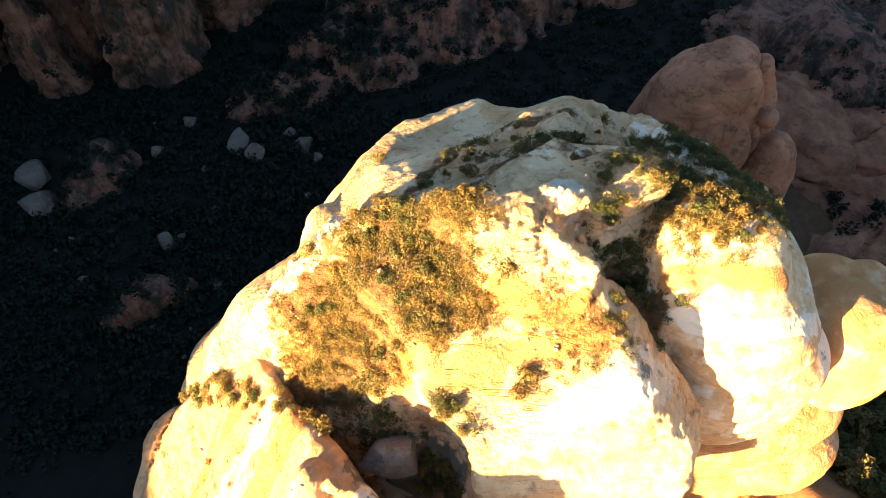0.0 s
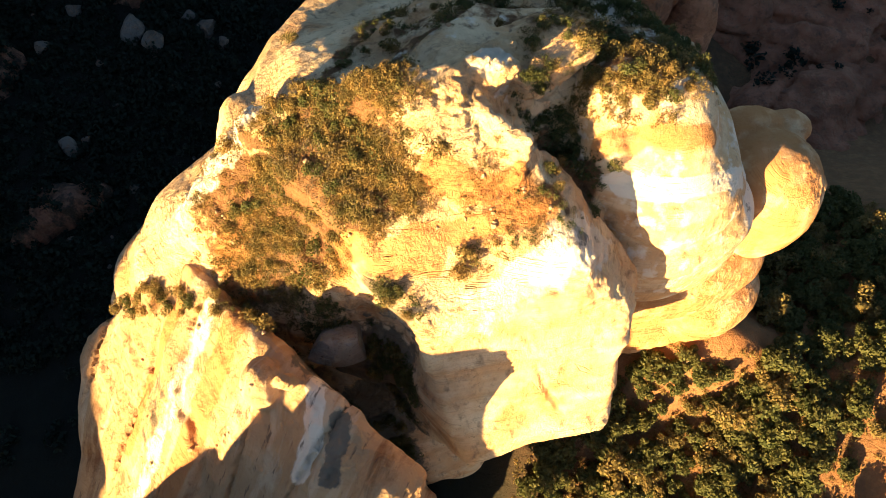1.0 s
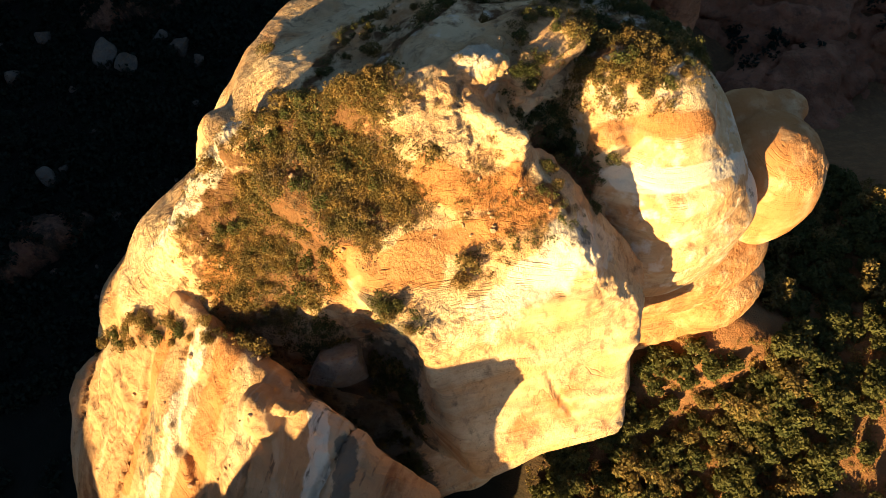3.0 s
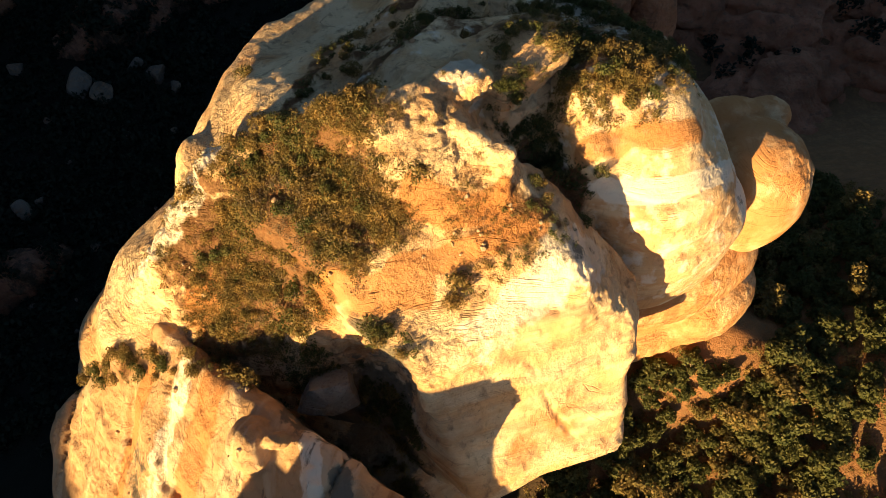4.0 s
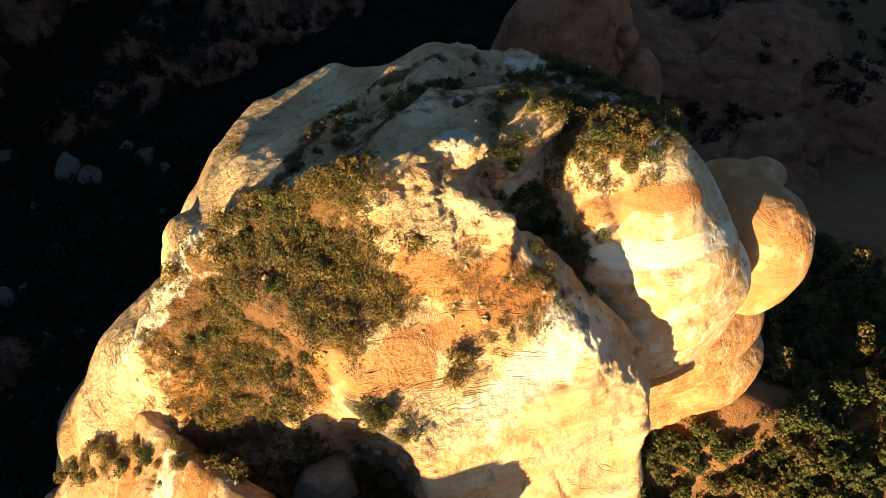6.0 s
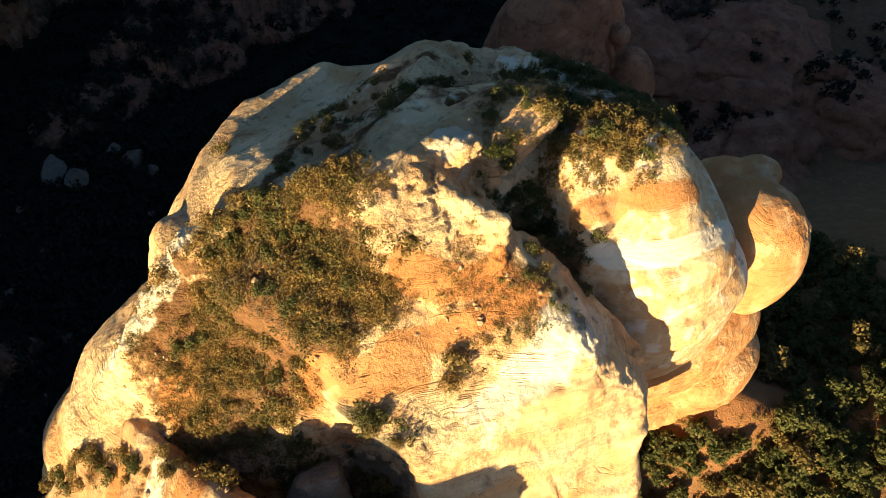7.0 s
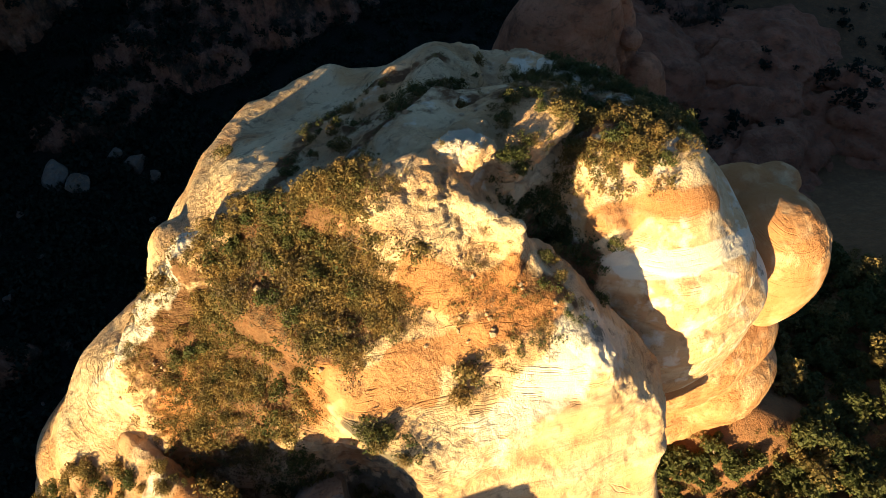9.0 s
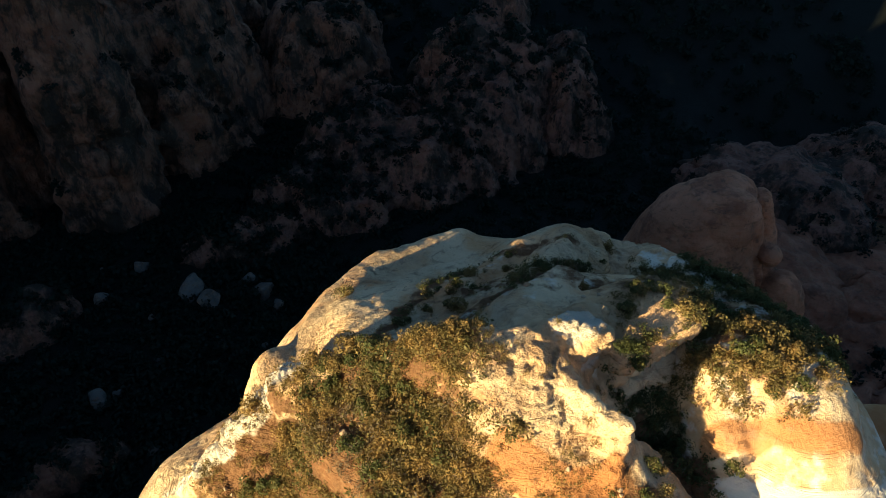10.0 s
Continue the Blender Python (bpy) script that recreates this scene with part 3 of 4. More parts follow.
def east_bulge(p):
    w = bent(p, 0.45)
    d = dome(w, (20.6, 30.2, 38.1), (8.2, 12.2, 14.0), 8)
    d = join(d, dome(w, (23.3, 24.9, 36.8), (6.9, 5.9, 10.6), -20), 1.2)
    d = join(d, dome(w, (16.5, 26.2, 46.4), (2.6, 3.0, 4.4)), 0.8)
    d = join(d, dome(w, (18.5, 29.4, 45.0), (6.3, 4.5, 7.9)), 1.5)                 # brushy slope above
    d = carve(d, dome(w, (28.6, 21.6, 44.0), (0.7, 0.9, 1.1)), 0.3)                # socket
    x, y, z = w[..., 0], w[..., 1], w[..., 2]
    band = z - 43.6 + 0.06 * (x - 22) + 0.4 * fbm(p, 7.0, 2, 1)
    d = d + 0.40 * np.exp(-(band / 0.7) ** 2) - 0.30 * np.exp(-((band + 2.0) / 1.1) ** 2) + 0.28 * np.exp(-((band + 5.4) / 0.18) ** 2)
    d = d + 0.4 * np.exp(-((band - 5.0) / 0.9) ** 2) - 0.25 * np.exp(-((band - 3.2) / 0.8) ** 2) + 0.2 * np.exp(-((band - 3.95) / 0.12) ** 2)
    d = d + 1.6 * step(35.4 - 0.04 * (x - 22) - z, 0, 1.2)                          # undercut above the tier
    return d + 0.15 * fbm(p, 4.0, 2, 2) - 0.30 * beds(p, z)


SPUR = (((-16.6, -10.0, 44.5), (0.617, -0.661, 0.425)), ((-18.0, -8.0, 49.0), (0, 0, 1)), ((-15.7, -5.1, 40), (0.731, 0.682, 0)),
        ((-21.6, -10.6, 40), (-0.731, -0.682, 0)), ((-20.7, -5.65, 40), (-0.682, 0.731, 0)), ((-18.0, -8.0, 20.0), (0, 0, -1)))


def south_crag(p):
    w = bent(p, 0.8)
    d = dome(w, (-23.0, -5.6, 26.0), (7.0, 4.6, 25.2), 40)
    d = join(d, dome(w, (-29.0, -4.0, 22.0), (6.0, 6.0, 20.0), 40), 0.6)
    d = join(d, dome(w, (-25.9, -3.0, 26.0), (5.0, 2.8, 21.6), 40), 0.4)
    d = join(d, block(p + 0.6 * (w - p), SPUR, 0.5), 0.3)
    d = join(d, dome(w, (-17, 0, 8), (14, 12, 20), 30), 2.0)
    return weathered(p, d)


def lower_tier(p):
    w = bent(p, 0.5)
    d = dome(w, (24.6, 24.0, 31.3), (10.8, 5.7, 4.6), -2)
    d = join(d, dome(w, (31.0, 21.4, 26.0), (5.6, 4.0, 4.0), 20), 0.5)
    d = join(d, dome(w, (25, 26, 22), (12, 8, 9)), 1.0)
    return weathered(p, d)


def foot(p):
    w = bent(p, 1.5)
    d = dome(w, (1, 30, 4), (24, 20, 24), 10)
    return weathered(p, d) + 0.5 * fbm(p, 4.0, 2, 1)


def side_boulder(p):
    w = bent(p, 0.4)
    d = dome(w, (33.2, 26.8, 36.0), (5.6, 5.6, 7.2), -9)
    d = carve(d, bar(w, (36.4, 24.8, 42.5), (37.5, 22.8, 38.5), 0.35, 0.3), 0.3)
    d = join(d, dome(w, (35.9, 30.4, 40.7), (2.3, 1.7, 1.1)), 0.15)
    d = join(d, dome(w, (32.4, 30.6, 40.8), (3.3, 2.3, 1.6)), 0.2)
    d = join(d, dome(w, (32, 28, 24), (6, 6, 10)), 1.0)
    return d + 0.12 * fbm(p, 3.0, 2, 2) - 0.3 * beds(p, p[..., 2])


def patch(v, x, y, rx, ry, turn=0.0):
    c, s = math.cos(radians(turn)), math.sin(radians(turn))
    dx, dy = v[:, 0] - x, v[:, 1] - y
    return np.clip(1.3 - np.hypot((dx * c + dy * s) / rx, (-dx * s + dy * c) / ry), 0, 1)


def strip(v, points, r):
    """Nearness, from 1 to 0, to a line on the plan."""
    best = np.full(len(v), 99.0)
    for a, b in zip(points, points[1:]):
        a, b = np.array(a), np.array(b)
        h = np.clip(((v[:, :2] - a) @ (b - a)) / ((b - a) @ (b - a)), 0, 1)
        best = np.minimum(best, np.linalg.norm(v[:, :2] - a - h[:, None] * (b - a), axis=1))
    return np.clip(1.35 - best / r, 0, 1)


# lines of brush along the beds of the summit
BRUSH = (((3.2, 36.4), (5.5, 37.3), (7.9, 36.9), (9.9, 37.6), (13.3, 38.4), (16.1, 37.6), (17.7, 35.9)),
         ((-2.8, 31.8), (-0.8, 35.7), (1.1, 38.5), (4.2, 41.6), (7.7, 41.0), (10.7, 40.6)),
         ((18.5, 39.4), (20.0, 36.8), (21.9, 34.2), (23.2, 31.1), (24.6, 28.6)),
         ((18.0, 34.8), (18.8, 32.4), (20.8, 31.4), (22.2, 29.6)),
         ((0.6, 30.4), (2.3, 32.6), (4.2, 34.0), (7.0, 35.2)))


def chips(v, n, amount):
    """Small broken relief for the last cut: pits, blocks and thin beds."""
    h = v[:, 2] + 1.6 * fbm(v, 13.0, 2, 1) + 0.10 * v[:, 0]
    q = np.stack([np.zeros_like(h), np.zeros_like(h), h], -1)
    thin = vnoise(q, 0.22, 3) - 0.5
    rug = step(vnoise(v, 5.5, 1), 0.45, 0.7)
    rug = np.maximum(rug, 1.6 * np.maximum.reduce([patch(v, 6, 25.5, 4.5, 2.6, -28), patch(v, -11, 30, 6, 2.0, 17), patch(v, 9, 28.5, 4, 2), patch(v, -13, 26, 2.5, 5, 20)]))
    rug = rug * (1 - patch(v, -2, 37, 5, 8, -20)) * (1 - patch(v, 9, 12.5, 7, 5))
    block = np.floor(4 * vnoise(v, 1.1, 2)) / 4 - 0.5
    amount = amount * (1 - 0.8 * np.minimum(1.4 * patch(v, 10, 12.0, 8, 4.5), 1))
    return amount * (0.30 * fbm(v, 0.8, 3, 3) * (0.30 + rug) + (0.06 + 0.20 * rug) * thin * (1.15 - np.abs(n[:, 2])) + 0.50 * block * rug)


def carved(name, field, lo, hi, cell, material, cuts=2, amount=1.0, floor=-99.0):
    """A mesh of a rock form; the last cut carries the small relief."""
    v, q = skin(field, lo, hi, cell)
    v, q = finer(v, q)
    v = settle(field, v, q)
    rough = (v, q)
    for _ in range(cuts - 1):
        v, q = finer(v, q)
    n = normals_of(v, q)
    v = v + n * chips(v, n, amount)[:, None]
    keep = (v[q][:, :, 2].max(1) > floor)
    q = q[keep]
    used = np.unique(q)
    back = np.zeros(len(v), np.int64)
    back[used] = np.arange(len(used))
    v, q = v[used], back[q]
    me = sheet(name, v, q, material)
    mark(me, "soil", np.maximum.reduce([patch(v, -4.0, 25.3, 7.2, 5.5, 15), patch(v, -1.5, 28, 4.5, 2.5, -10), patch(v, -10, 27, 4, 5, 30), 0.9 * patch(v, -1.0, 22.8, 4.4, 2.2, 4), patch(v, -8.6, 23.2, 4.0, 2.2, 10), patch(v, 19.5, 31, 5.0, 4.2), 0.55 * patch(v, 11, 35, 12, 4.0, -8), patch(v, 9.2, 21.4, 3.6, 1.5, -10), patch(v, -16.5, 23.0, 9, 0.8, -21), patch(v, 13.5, 25, 1.3, 3.5, 40), *[0.6 * strip(v, line, 0.9) for line in BRUSH]]))
    # bulge 0.42 and its band strip paint in sunlight; others are pale rock
    mark(me, "white", np.maximum.reduce([np.full(len(v), {"east_bulge": 0.42}.get(name, 0.0)), patch(v, -11, 30, 7, 1.5, 15), 1.2 * strip(v, ((16.7, 23.4), (18.3, 22.5), (20.9, 21.9), (24.0, 22.3), (26.5, 23.2)), 0.7), patch(v, 12, 18.5, 4.5, 2.2, 20), 0.75 * patch(v, 8.0, 16.8, 6, 2.0, 18), strip(v, ((-13.4, 21.2), (-14.2, 20.2), (-16.2, 17.7), (-19.4, 13.7), (-22.5, 9.8)), 1.3) * 0.66, strip(v, ((-5.4, 14.2), (-5.9, 13.0), (-6.3, 10.3), (-7.5, 8.0)), 0.8), 0.6 * patch(v, 20, 37, 9, 5, -40), patch(v, 28.5, 26, 1.5, 7), 0.4 * patch(v, 4, 33.5, 10, 1.2, 10), 0.45 * patch(v, 7.0, 32.6, 3.2, 0.9, 42), 0.45 * patch(v, 11.6, 34.4, 3.4, 0.9, 0), patch(v, 8, 28.6, 1.8, 1.3), 0.4 * patch(v, 6.5, 40.6, 6, 0.7, 30), 0.5 * patch(v, 20, 36.8, 5, 0.8, -38)]))
    # strip across the bulge top: orange rock plus its dim grazing light painted in
    mark(me, "orange", np.maximum.reduce([np.full(len(v), {"side_boulder": 0.6, "lower_tier": 0.6}.get(name, 0.0)), 1.2 * strip(v, ((3.4, 23.4), (5.1, 22.4), (6.8, 22.0), (8.8, 22.2)), 0.8), strip(v, ((1.8, 20.4), (4.6, 20.2), (7.1, 20.4), (10.5, 20.6)), 0.9), strip(v, ((-3.2, 21.2), (0.1, 19.7), (2.8, 18.9)), 0.9), strip(v, ((-11.2, 19.6), (-14.2, 15.5), (-16.9, 12.1), (-19.5, 9.0)), 1.4), strip(v, ((-16.6, 22.4), (-17.3, 21.6), (-20.1, 18.7), (-23.4, 14.3)), 0.7), patch(v, 1, 19.5, 4, 1.3), patch(v, -11, 24, 2.5, 3), 0.9 * strip(v, ((15.6, 25.2), (18.6, 25.2), (21.0, 24.6), (23.2, 24.8)), 0.9), 0.5 * patch(v, 9.5, 11.2, 7, 3.0, 10)]))
    # first two patches: painted shade of hollow and cleft, together with dark lichen
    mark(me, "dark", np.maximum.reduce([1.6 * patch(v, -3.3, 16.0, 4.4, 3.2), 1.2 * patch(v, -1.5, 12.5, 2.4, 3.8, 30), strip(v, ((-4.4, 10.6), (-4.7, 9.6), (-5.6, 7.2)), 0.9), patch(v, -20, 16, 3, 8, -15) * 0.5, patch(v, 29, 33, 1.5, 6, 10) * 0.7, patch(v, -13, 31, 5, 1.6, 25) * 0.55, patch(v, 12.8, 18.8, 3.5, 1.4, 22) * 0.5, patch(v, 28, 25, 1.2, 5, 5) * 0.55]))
    mark(me, "plain", np.maximum({"east_bulge": 0.9, "side_boulder": 0.85, "lower_tier": 0.6, "near_buttress": 0.7}.get(name, 0.1), 0.95 * np.minimum(1.5 * patch(v, 9.5, 12.5, 8, 5, 10), 1)))
    mark(me, "streaked", np.full(len(v), 1.0 if name == "near_buttress" else 0.0))
    return me, rough


BUTTE = tagged(new("sandstone_butte"), "rounded pale sandstone butte with bedded cliffs and brushy ledges", "rock")
BUTTE.location = (4, 24, 0)
SURFACE = []
for name, field, lo, hi, cell, label in (
    ("main_dome", main_dome, (-34, 2, 14), (28, 60, 60), 0.52, "pale domed summit with orange ledges and a smooth southern face"),
    ("near_buttress", near_buttress, (-44, -12, 2), (4, 34, 52), 0.56, "streaked cream and orange sandstone buttress"),
    ("east_bulge", east_bulge, (10, 14, 20), (36, 46, 54), 0.52, "smooth overhanging cream bulge"),
    ("lower_tier", lower_tier, (10, 13, 14), (39, 34, 37), 0.56, "orange sandstone tier below the bulge"),
    ("south_crag", south_crag, (-40, -24, -2), (2, 16, 58), 0.9, "tall crag joined to the buttress"),
    ("foot", foot, (-26, 0, -2), (34, 54, 30), 1.0, "rough sloping base"),
):
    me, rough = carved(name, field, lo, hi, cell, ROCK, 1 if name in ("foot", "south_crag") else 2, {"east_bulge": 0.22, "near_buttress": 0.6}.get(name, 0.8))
    ob = part(name, me, BUTTE, label)
    ob.matrix_parent_inverse = Matrix.Translation((-4, -24, 0))
    SURFACE.append(rough)
me, rough = carved("side_boulder", side_boulder, (22, 17, 12), (43, 39, 46), 0.5, ROCK, 2, 0.3)
SURFACE.append(rough)
tagged(new("leaning_boulder", me), "smooth orange sandstone boulder leaning against the butte", "rock")
TREES = [BVHTree.FromPolygons([tuple(v) for v in v0.tolist()], [tuple(q) for q in q0.tolist()]) for v0, q0 in SURFACE]


def rock_top(x, y):
    """Highest point of the butte under (x, y) and its normal, or None."""
    best = None
    for tree in TREES:
        hit = tree.ray_cast(Vector((x, y, 90)), Vector((0, 0, -1)))
        if hit[0] is not None and (best is None or hit[0].z > best[0].z):
            best = hit[:2]
    return best


FAR = []


def rock_mass(name, field, lo, hi, cell, material, label, grain=0.25, cuts=1, joints=0.0, terrace=0.5, parent=None):
    v, q = skin(field, lo, hi, cell)
    for _ in range(cuts):
        v, q = finer(v, q)
    v = settle(field, v, q, 1)
    n = normals_of(v, q)
    bed = v[:, 2] + 2.0 * fbm(v, 9.0, 2, 1)
    ledge = np.abs(((bed / (4 * grain)) % 1.0) - 0.5)
    up = v * np.array((1, 1, 0.35), np.float32)
    block = np.floor(5 * vnoise(up, 6 * grain, 2)) / 5 - 0.5
    v = v + n * (grain * fbm(v, 5 * grain, 3, 3) + terrace * grain * ledge * (1.2 - np.abs(n[:, 2])) + joints * grain * (block + 1.5 * fbm(up, 9 * grain, 2, 1)))[:, None]
    FAR.append(BVHTree.FromPolygons([tuple(a) for a in v.tolist()], [tuple(a) for a in q.tolist()]))
    ob = new(name, sheet(name, v, q, material))
    if parent is not None:
        ob.parent, ob.matrix_parent_inverse = parent, Matrix.Translation(-parent.location)
        return tagged(ob, label)
    return tagged(ob, label, "rock")


TOWER_AT = np.array((0.4, 0.0, 1.6), np.float32)


def tower_body(p):
    p = p - TOWER_AT
    w = p + 0.7 * np.stack([fbm(p, 6.0, 2, k) for k in range(3)], -1)
    d = dome(w, (30.8, 60, 26.5), (8.3, 7, 12), 10)
    d = join(d, dome(w, (31.8, 60.5, 34.6), (5.2, 4.6, 4.4)), 1.5)
    d = carve(d, bar(w, (35.8, 57, 38), (37.0, 54, 16), 0.8, 0.9), 0.4)
    d = carve(d, bar(w, (24, 55, 27), (36, 53, 25), 0.45, 0.5), 0.5)
    d = carve(d, bar(w, (25.5, 56.2, 33), (34, 54.4, 31), 0.45, 0.45), 0.4)
    return d + 0.25 * fbm(p, 2.5, 3, 2)


def tower_cap(p):
    p = p - TOWER_AT
    w = p + 0.4 * np.stack([fbm(p, 4.0, 2, k) for k in range(3)], -1)
    d = dome(w, (32.2, 57.9, 36.4), (3.9, 2.5, 3.4), 0, -20)
    return join(d, dome(w, (33.0, 61.0, 38.2), (3.2, 2.6, 1.5)), 0.3) + 0.12 * fbm(p, 1.6, 2, 2)


def tower_column(p):
    p = p - TOWER_AT
    w = p + 0.5 * np.stack([fbm(p, 4.0, 2, k) for k in range(3)], -1)
    d = bar(w, (36.8, 60.5, 37), (38.5, 58.5, 26), 1.5, 2.4)
    d = join(d, dome(w, (38.0, 57.2, 32.0), (1.4, 1.3, 1.3)), 0.15)
    return join(d, dome(w, (40, 56, 22), (3.6, 3.6, 8)), 0.3) + 0.2 * fbm(p, 2.0, 2, 2)


def tower_foot(p):
    p = p - TOWER_AT
    w = p + 0.8 * np.stack([fbm(p, 6.0, 2, k) for k in range(3)], -1)
    return dome(w, (32, 61, 8), (13, 11, 13)) + 0.4 * fbm(p, 3.0, 2, 2)


TOWER = tagged(new("rock_tower"), "rounded reddish sandstone tower with a capped top", "rock")
TOWER.location = (32, 60, 0)
rock_mass("body", tower_body, (18, 46, 8), (44, 74, 42), 0.6, ROCK_RED, "", 0.2, parent=TOWER)
rock_mass("cap", tower_cap, (26, 52, 30), (39, 66, 42), 0.5, ROCK_RED, "flat oval cap rock", 0.12, parent=TOWER)
rock_mass("side_column", tower_column, (32, 50, 10), (46, 64, 41), 0.6, ROCK_RED, "split-off column with a perched ball", 0.15, parent=TOWER)
rock_mass("pedestal", tower_foot, (15, 46, -4), (50, 76, 24), 0.9, ROCK_RED, "", 0.2, parent=TOWER)


def jointed(p, size, much):
    """Upright joints and blocks of a broken cliff."""
    q = p * np.array((1, 1, 0.28), np.float32)
    return much * (fbm(q, size, 3, 1) + 0.7 * np.abs(fbm(q, size * 0.6, 2, 2)) + 0.25 * fbm(p, size * 0.25, 2, 3))


def cliffs(p):
    w = p + 2.5 * np.stack([fbm(p, 16.0, 3, k) for k in range(3)], -1)
    d = dome(w, (-58, 124, 8), (10, 17, 58), 10)
    d = join(d, dome(w, (-79, 126, 8), (9, 20, 66), 20), 1.5)
    d = join(d, dome(w, (-101, 122, 8), (11, 18, 70), 12), 1.5)
    d = join(d, dome(w, (-125, 126, 8), (13, 19, 70), 12), 1.5)
    d = join(d, dome(w, (-45, 146, 0), (16, 24, 36)), 2.0)
    d = join(d, dome(w, (-18, 165, -4), (16, 22, 26)), 2.0)
    d = join(d, dome(w, (-115, 172, 0), (85, 34, 78), 8), 3.0)
    return d + jointed(p, 13.0, 4.6) + jointed(p, 4.5, 2.2)


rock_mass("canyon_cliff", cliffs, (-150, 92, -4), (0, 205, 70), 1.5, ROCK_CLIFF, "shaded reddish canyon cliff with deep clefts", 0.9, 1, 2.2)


def outcrop(at, radii, turn, size, much, crease=0.0):
    """One outcrop: a broken dome with creases between its blocks."""
    def field(p):
        w = p + 2.0 * np.stack([fbm(p, 11.0, 3, k) for k in range(3)], -1)
        d = dome(w, at, radii, turn) + jointed(p, size, much) + jointed(p, size * 0.4, much * 0.45)
        if crease:
            bed = p[..., 2] + 1.5 * fbm(p, 14.0, 2, 2)
            d = d + crease * np.exp(-(fbm(w, 13.0, 2, 3) / 0.07) ** 2) + 0.6 * crease * (np.abs((bed / 2.4) % 1.0 - 0.5) - 0.25)
        return d
    return field


KNOLL = tagged(new("rocky_knoll"), "knobbly dark sandstone knoll on the canyon floor", "rock")
KNOLL.location = (8, 138, -2)
for at, radii, turn in (((0, 132, -8), (26, 22, 20), 20), ((20, 150, -6), (20, 34, 26), -15), ((27, 162, 8), (7, 8, 22), 0), ((38, 150, -2), (10, 22, 18), 0), ((-14, 118, -6), (16, 14, 13), 0)):
    lo, hi = [a - max(radii[0], radii[1]) - 6 for a in at], [a + max(radii[0], radii[1]) + 6 for a in at]
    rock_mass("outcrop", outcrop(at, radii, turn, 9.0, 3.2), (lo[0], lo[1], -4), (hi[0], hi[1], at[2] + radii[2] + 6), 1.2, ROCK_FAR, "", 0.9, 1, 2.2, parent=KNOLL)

for at, radii, turn in (((-60, 85, -2), (5, 9, 7), -20), ((-46, 57, -2), (9, 4, 5), 30), ((-30, 104, -3), (12, 6, 8), 20)):
    rock_mass("rock_outcrop", outcrop(at, radii, turn, 5.0, 1.6), (at[0] - 18, at[1] - 18, -4), (at[0] + 18, at[1] + 18, 12), 0.9, ROCK_FAR, "low broken reddish outcrop on the dark canyon floor", 0.5, 1, 1.6)

SLOPE = tagged(new("slickrock_slope"), "rolling ledged slopes of red slickrock with dark brush in the creases", "rock")
SLOPE.location = (82, 90, -4)
for at, radii, turn in (((86, 84, -23), (34, 26, 24), 25), ((67, 92, -9), (14, 18, 12), 30), ((80, 112, -11), (16, 20, 18), 20), ((108, 122, -16), (26, 22, 21), 20), ((66, 118, -12), (14, 12, 18), 20), ((74, 60, -12), (22, 13, 12), 25), ((100, 66, -13), (16, 15, 13), 10)):
    lo, hi = [a - max(radii[0], radii[1]) - 6 for a in at], [a + max(radii[0], radii[1]) + 6 for a in at]
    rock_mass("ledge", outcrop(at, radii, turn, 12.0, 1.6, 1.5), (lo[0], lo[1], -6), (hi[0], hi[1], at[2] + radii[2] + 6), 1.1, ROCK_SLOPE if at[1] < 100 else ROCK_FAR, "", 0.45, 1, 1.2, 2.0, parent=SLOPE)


# ---- plants ----
def leaves(rng, count, radii, leaf, lumps=7, small=0.28, large=0.55):
    """Small leaf sprays gathered in uneven clumps, as vertices and quads."""
    r = np.array(radii)
    heart = rng.normal(size=(lumps, 3))
    heart /= np.linalg.norm(heart, axis=1, keepdims=True)
    heart = heart * rng.uniform(0.25, 0.75, (lumps, 1)) * r
    heart[:, 2] = np.abs(heart[:, 2]) * 0.9
    size = rng.uniform(small, large, lumps)
    k = rng.randint(0, lumps, count)
    d = rng.normal(size=(count, 3))
    d /= np.linalg.norm(d, axis=1, keepdims=True)
    at = heart[k] + d * (rng.uniform(0.35, 1.0, count) ** 0.5 * size[k])[:, None] * r
    n = d + 0.7 * rng.normal(size=(count, 3)) + np.array((0, 0, 0.3))
    n /= np.linalg.norm(n, axis=1, keepdims=True)
    u = np.cross(n, rng.normal(size=(count, 3)))
    u /= np.linalg.norm(u, axis=1, keepdims=True)
    v = np.cross(n, u)
    s = leaf * rng.uniform(0.6, 1.4, (count, 1))
    u, v = u * s, v * s * rng.uniform(0.4, 0.8, (count, 1))
    verts = np.stack([at - u, at - 0.2 * u - v, at + u, at + 0.1 * u + v], 1).reshape(-1, 3)
    return verts, np.arange(4 * count).reshape(-1, 4), heart


def limb(bm, a, b, ra, rb):
    a, b = Vector(a), Vector(b)
    turn = (b - a).to_track_quat("Z", "Y").to_matrix().to_4x4()
    bmesh.ops.create_cone(bm, segments=6, radius1=ra, radius2=rb, depth=(b - a).length, matrix=Matrix.Translation((a + b) / 2) @ turn, cap_ends=True)


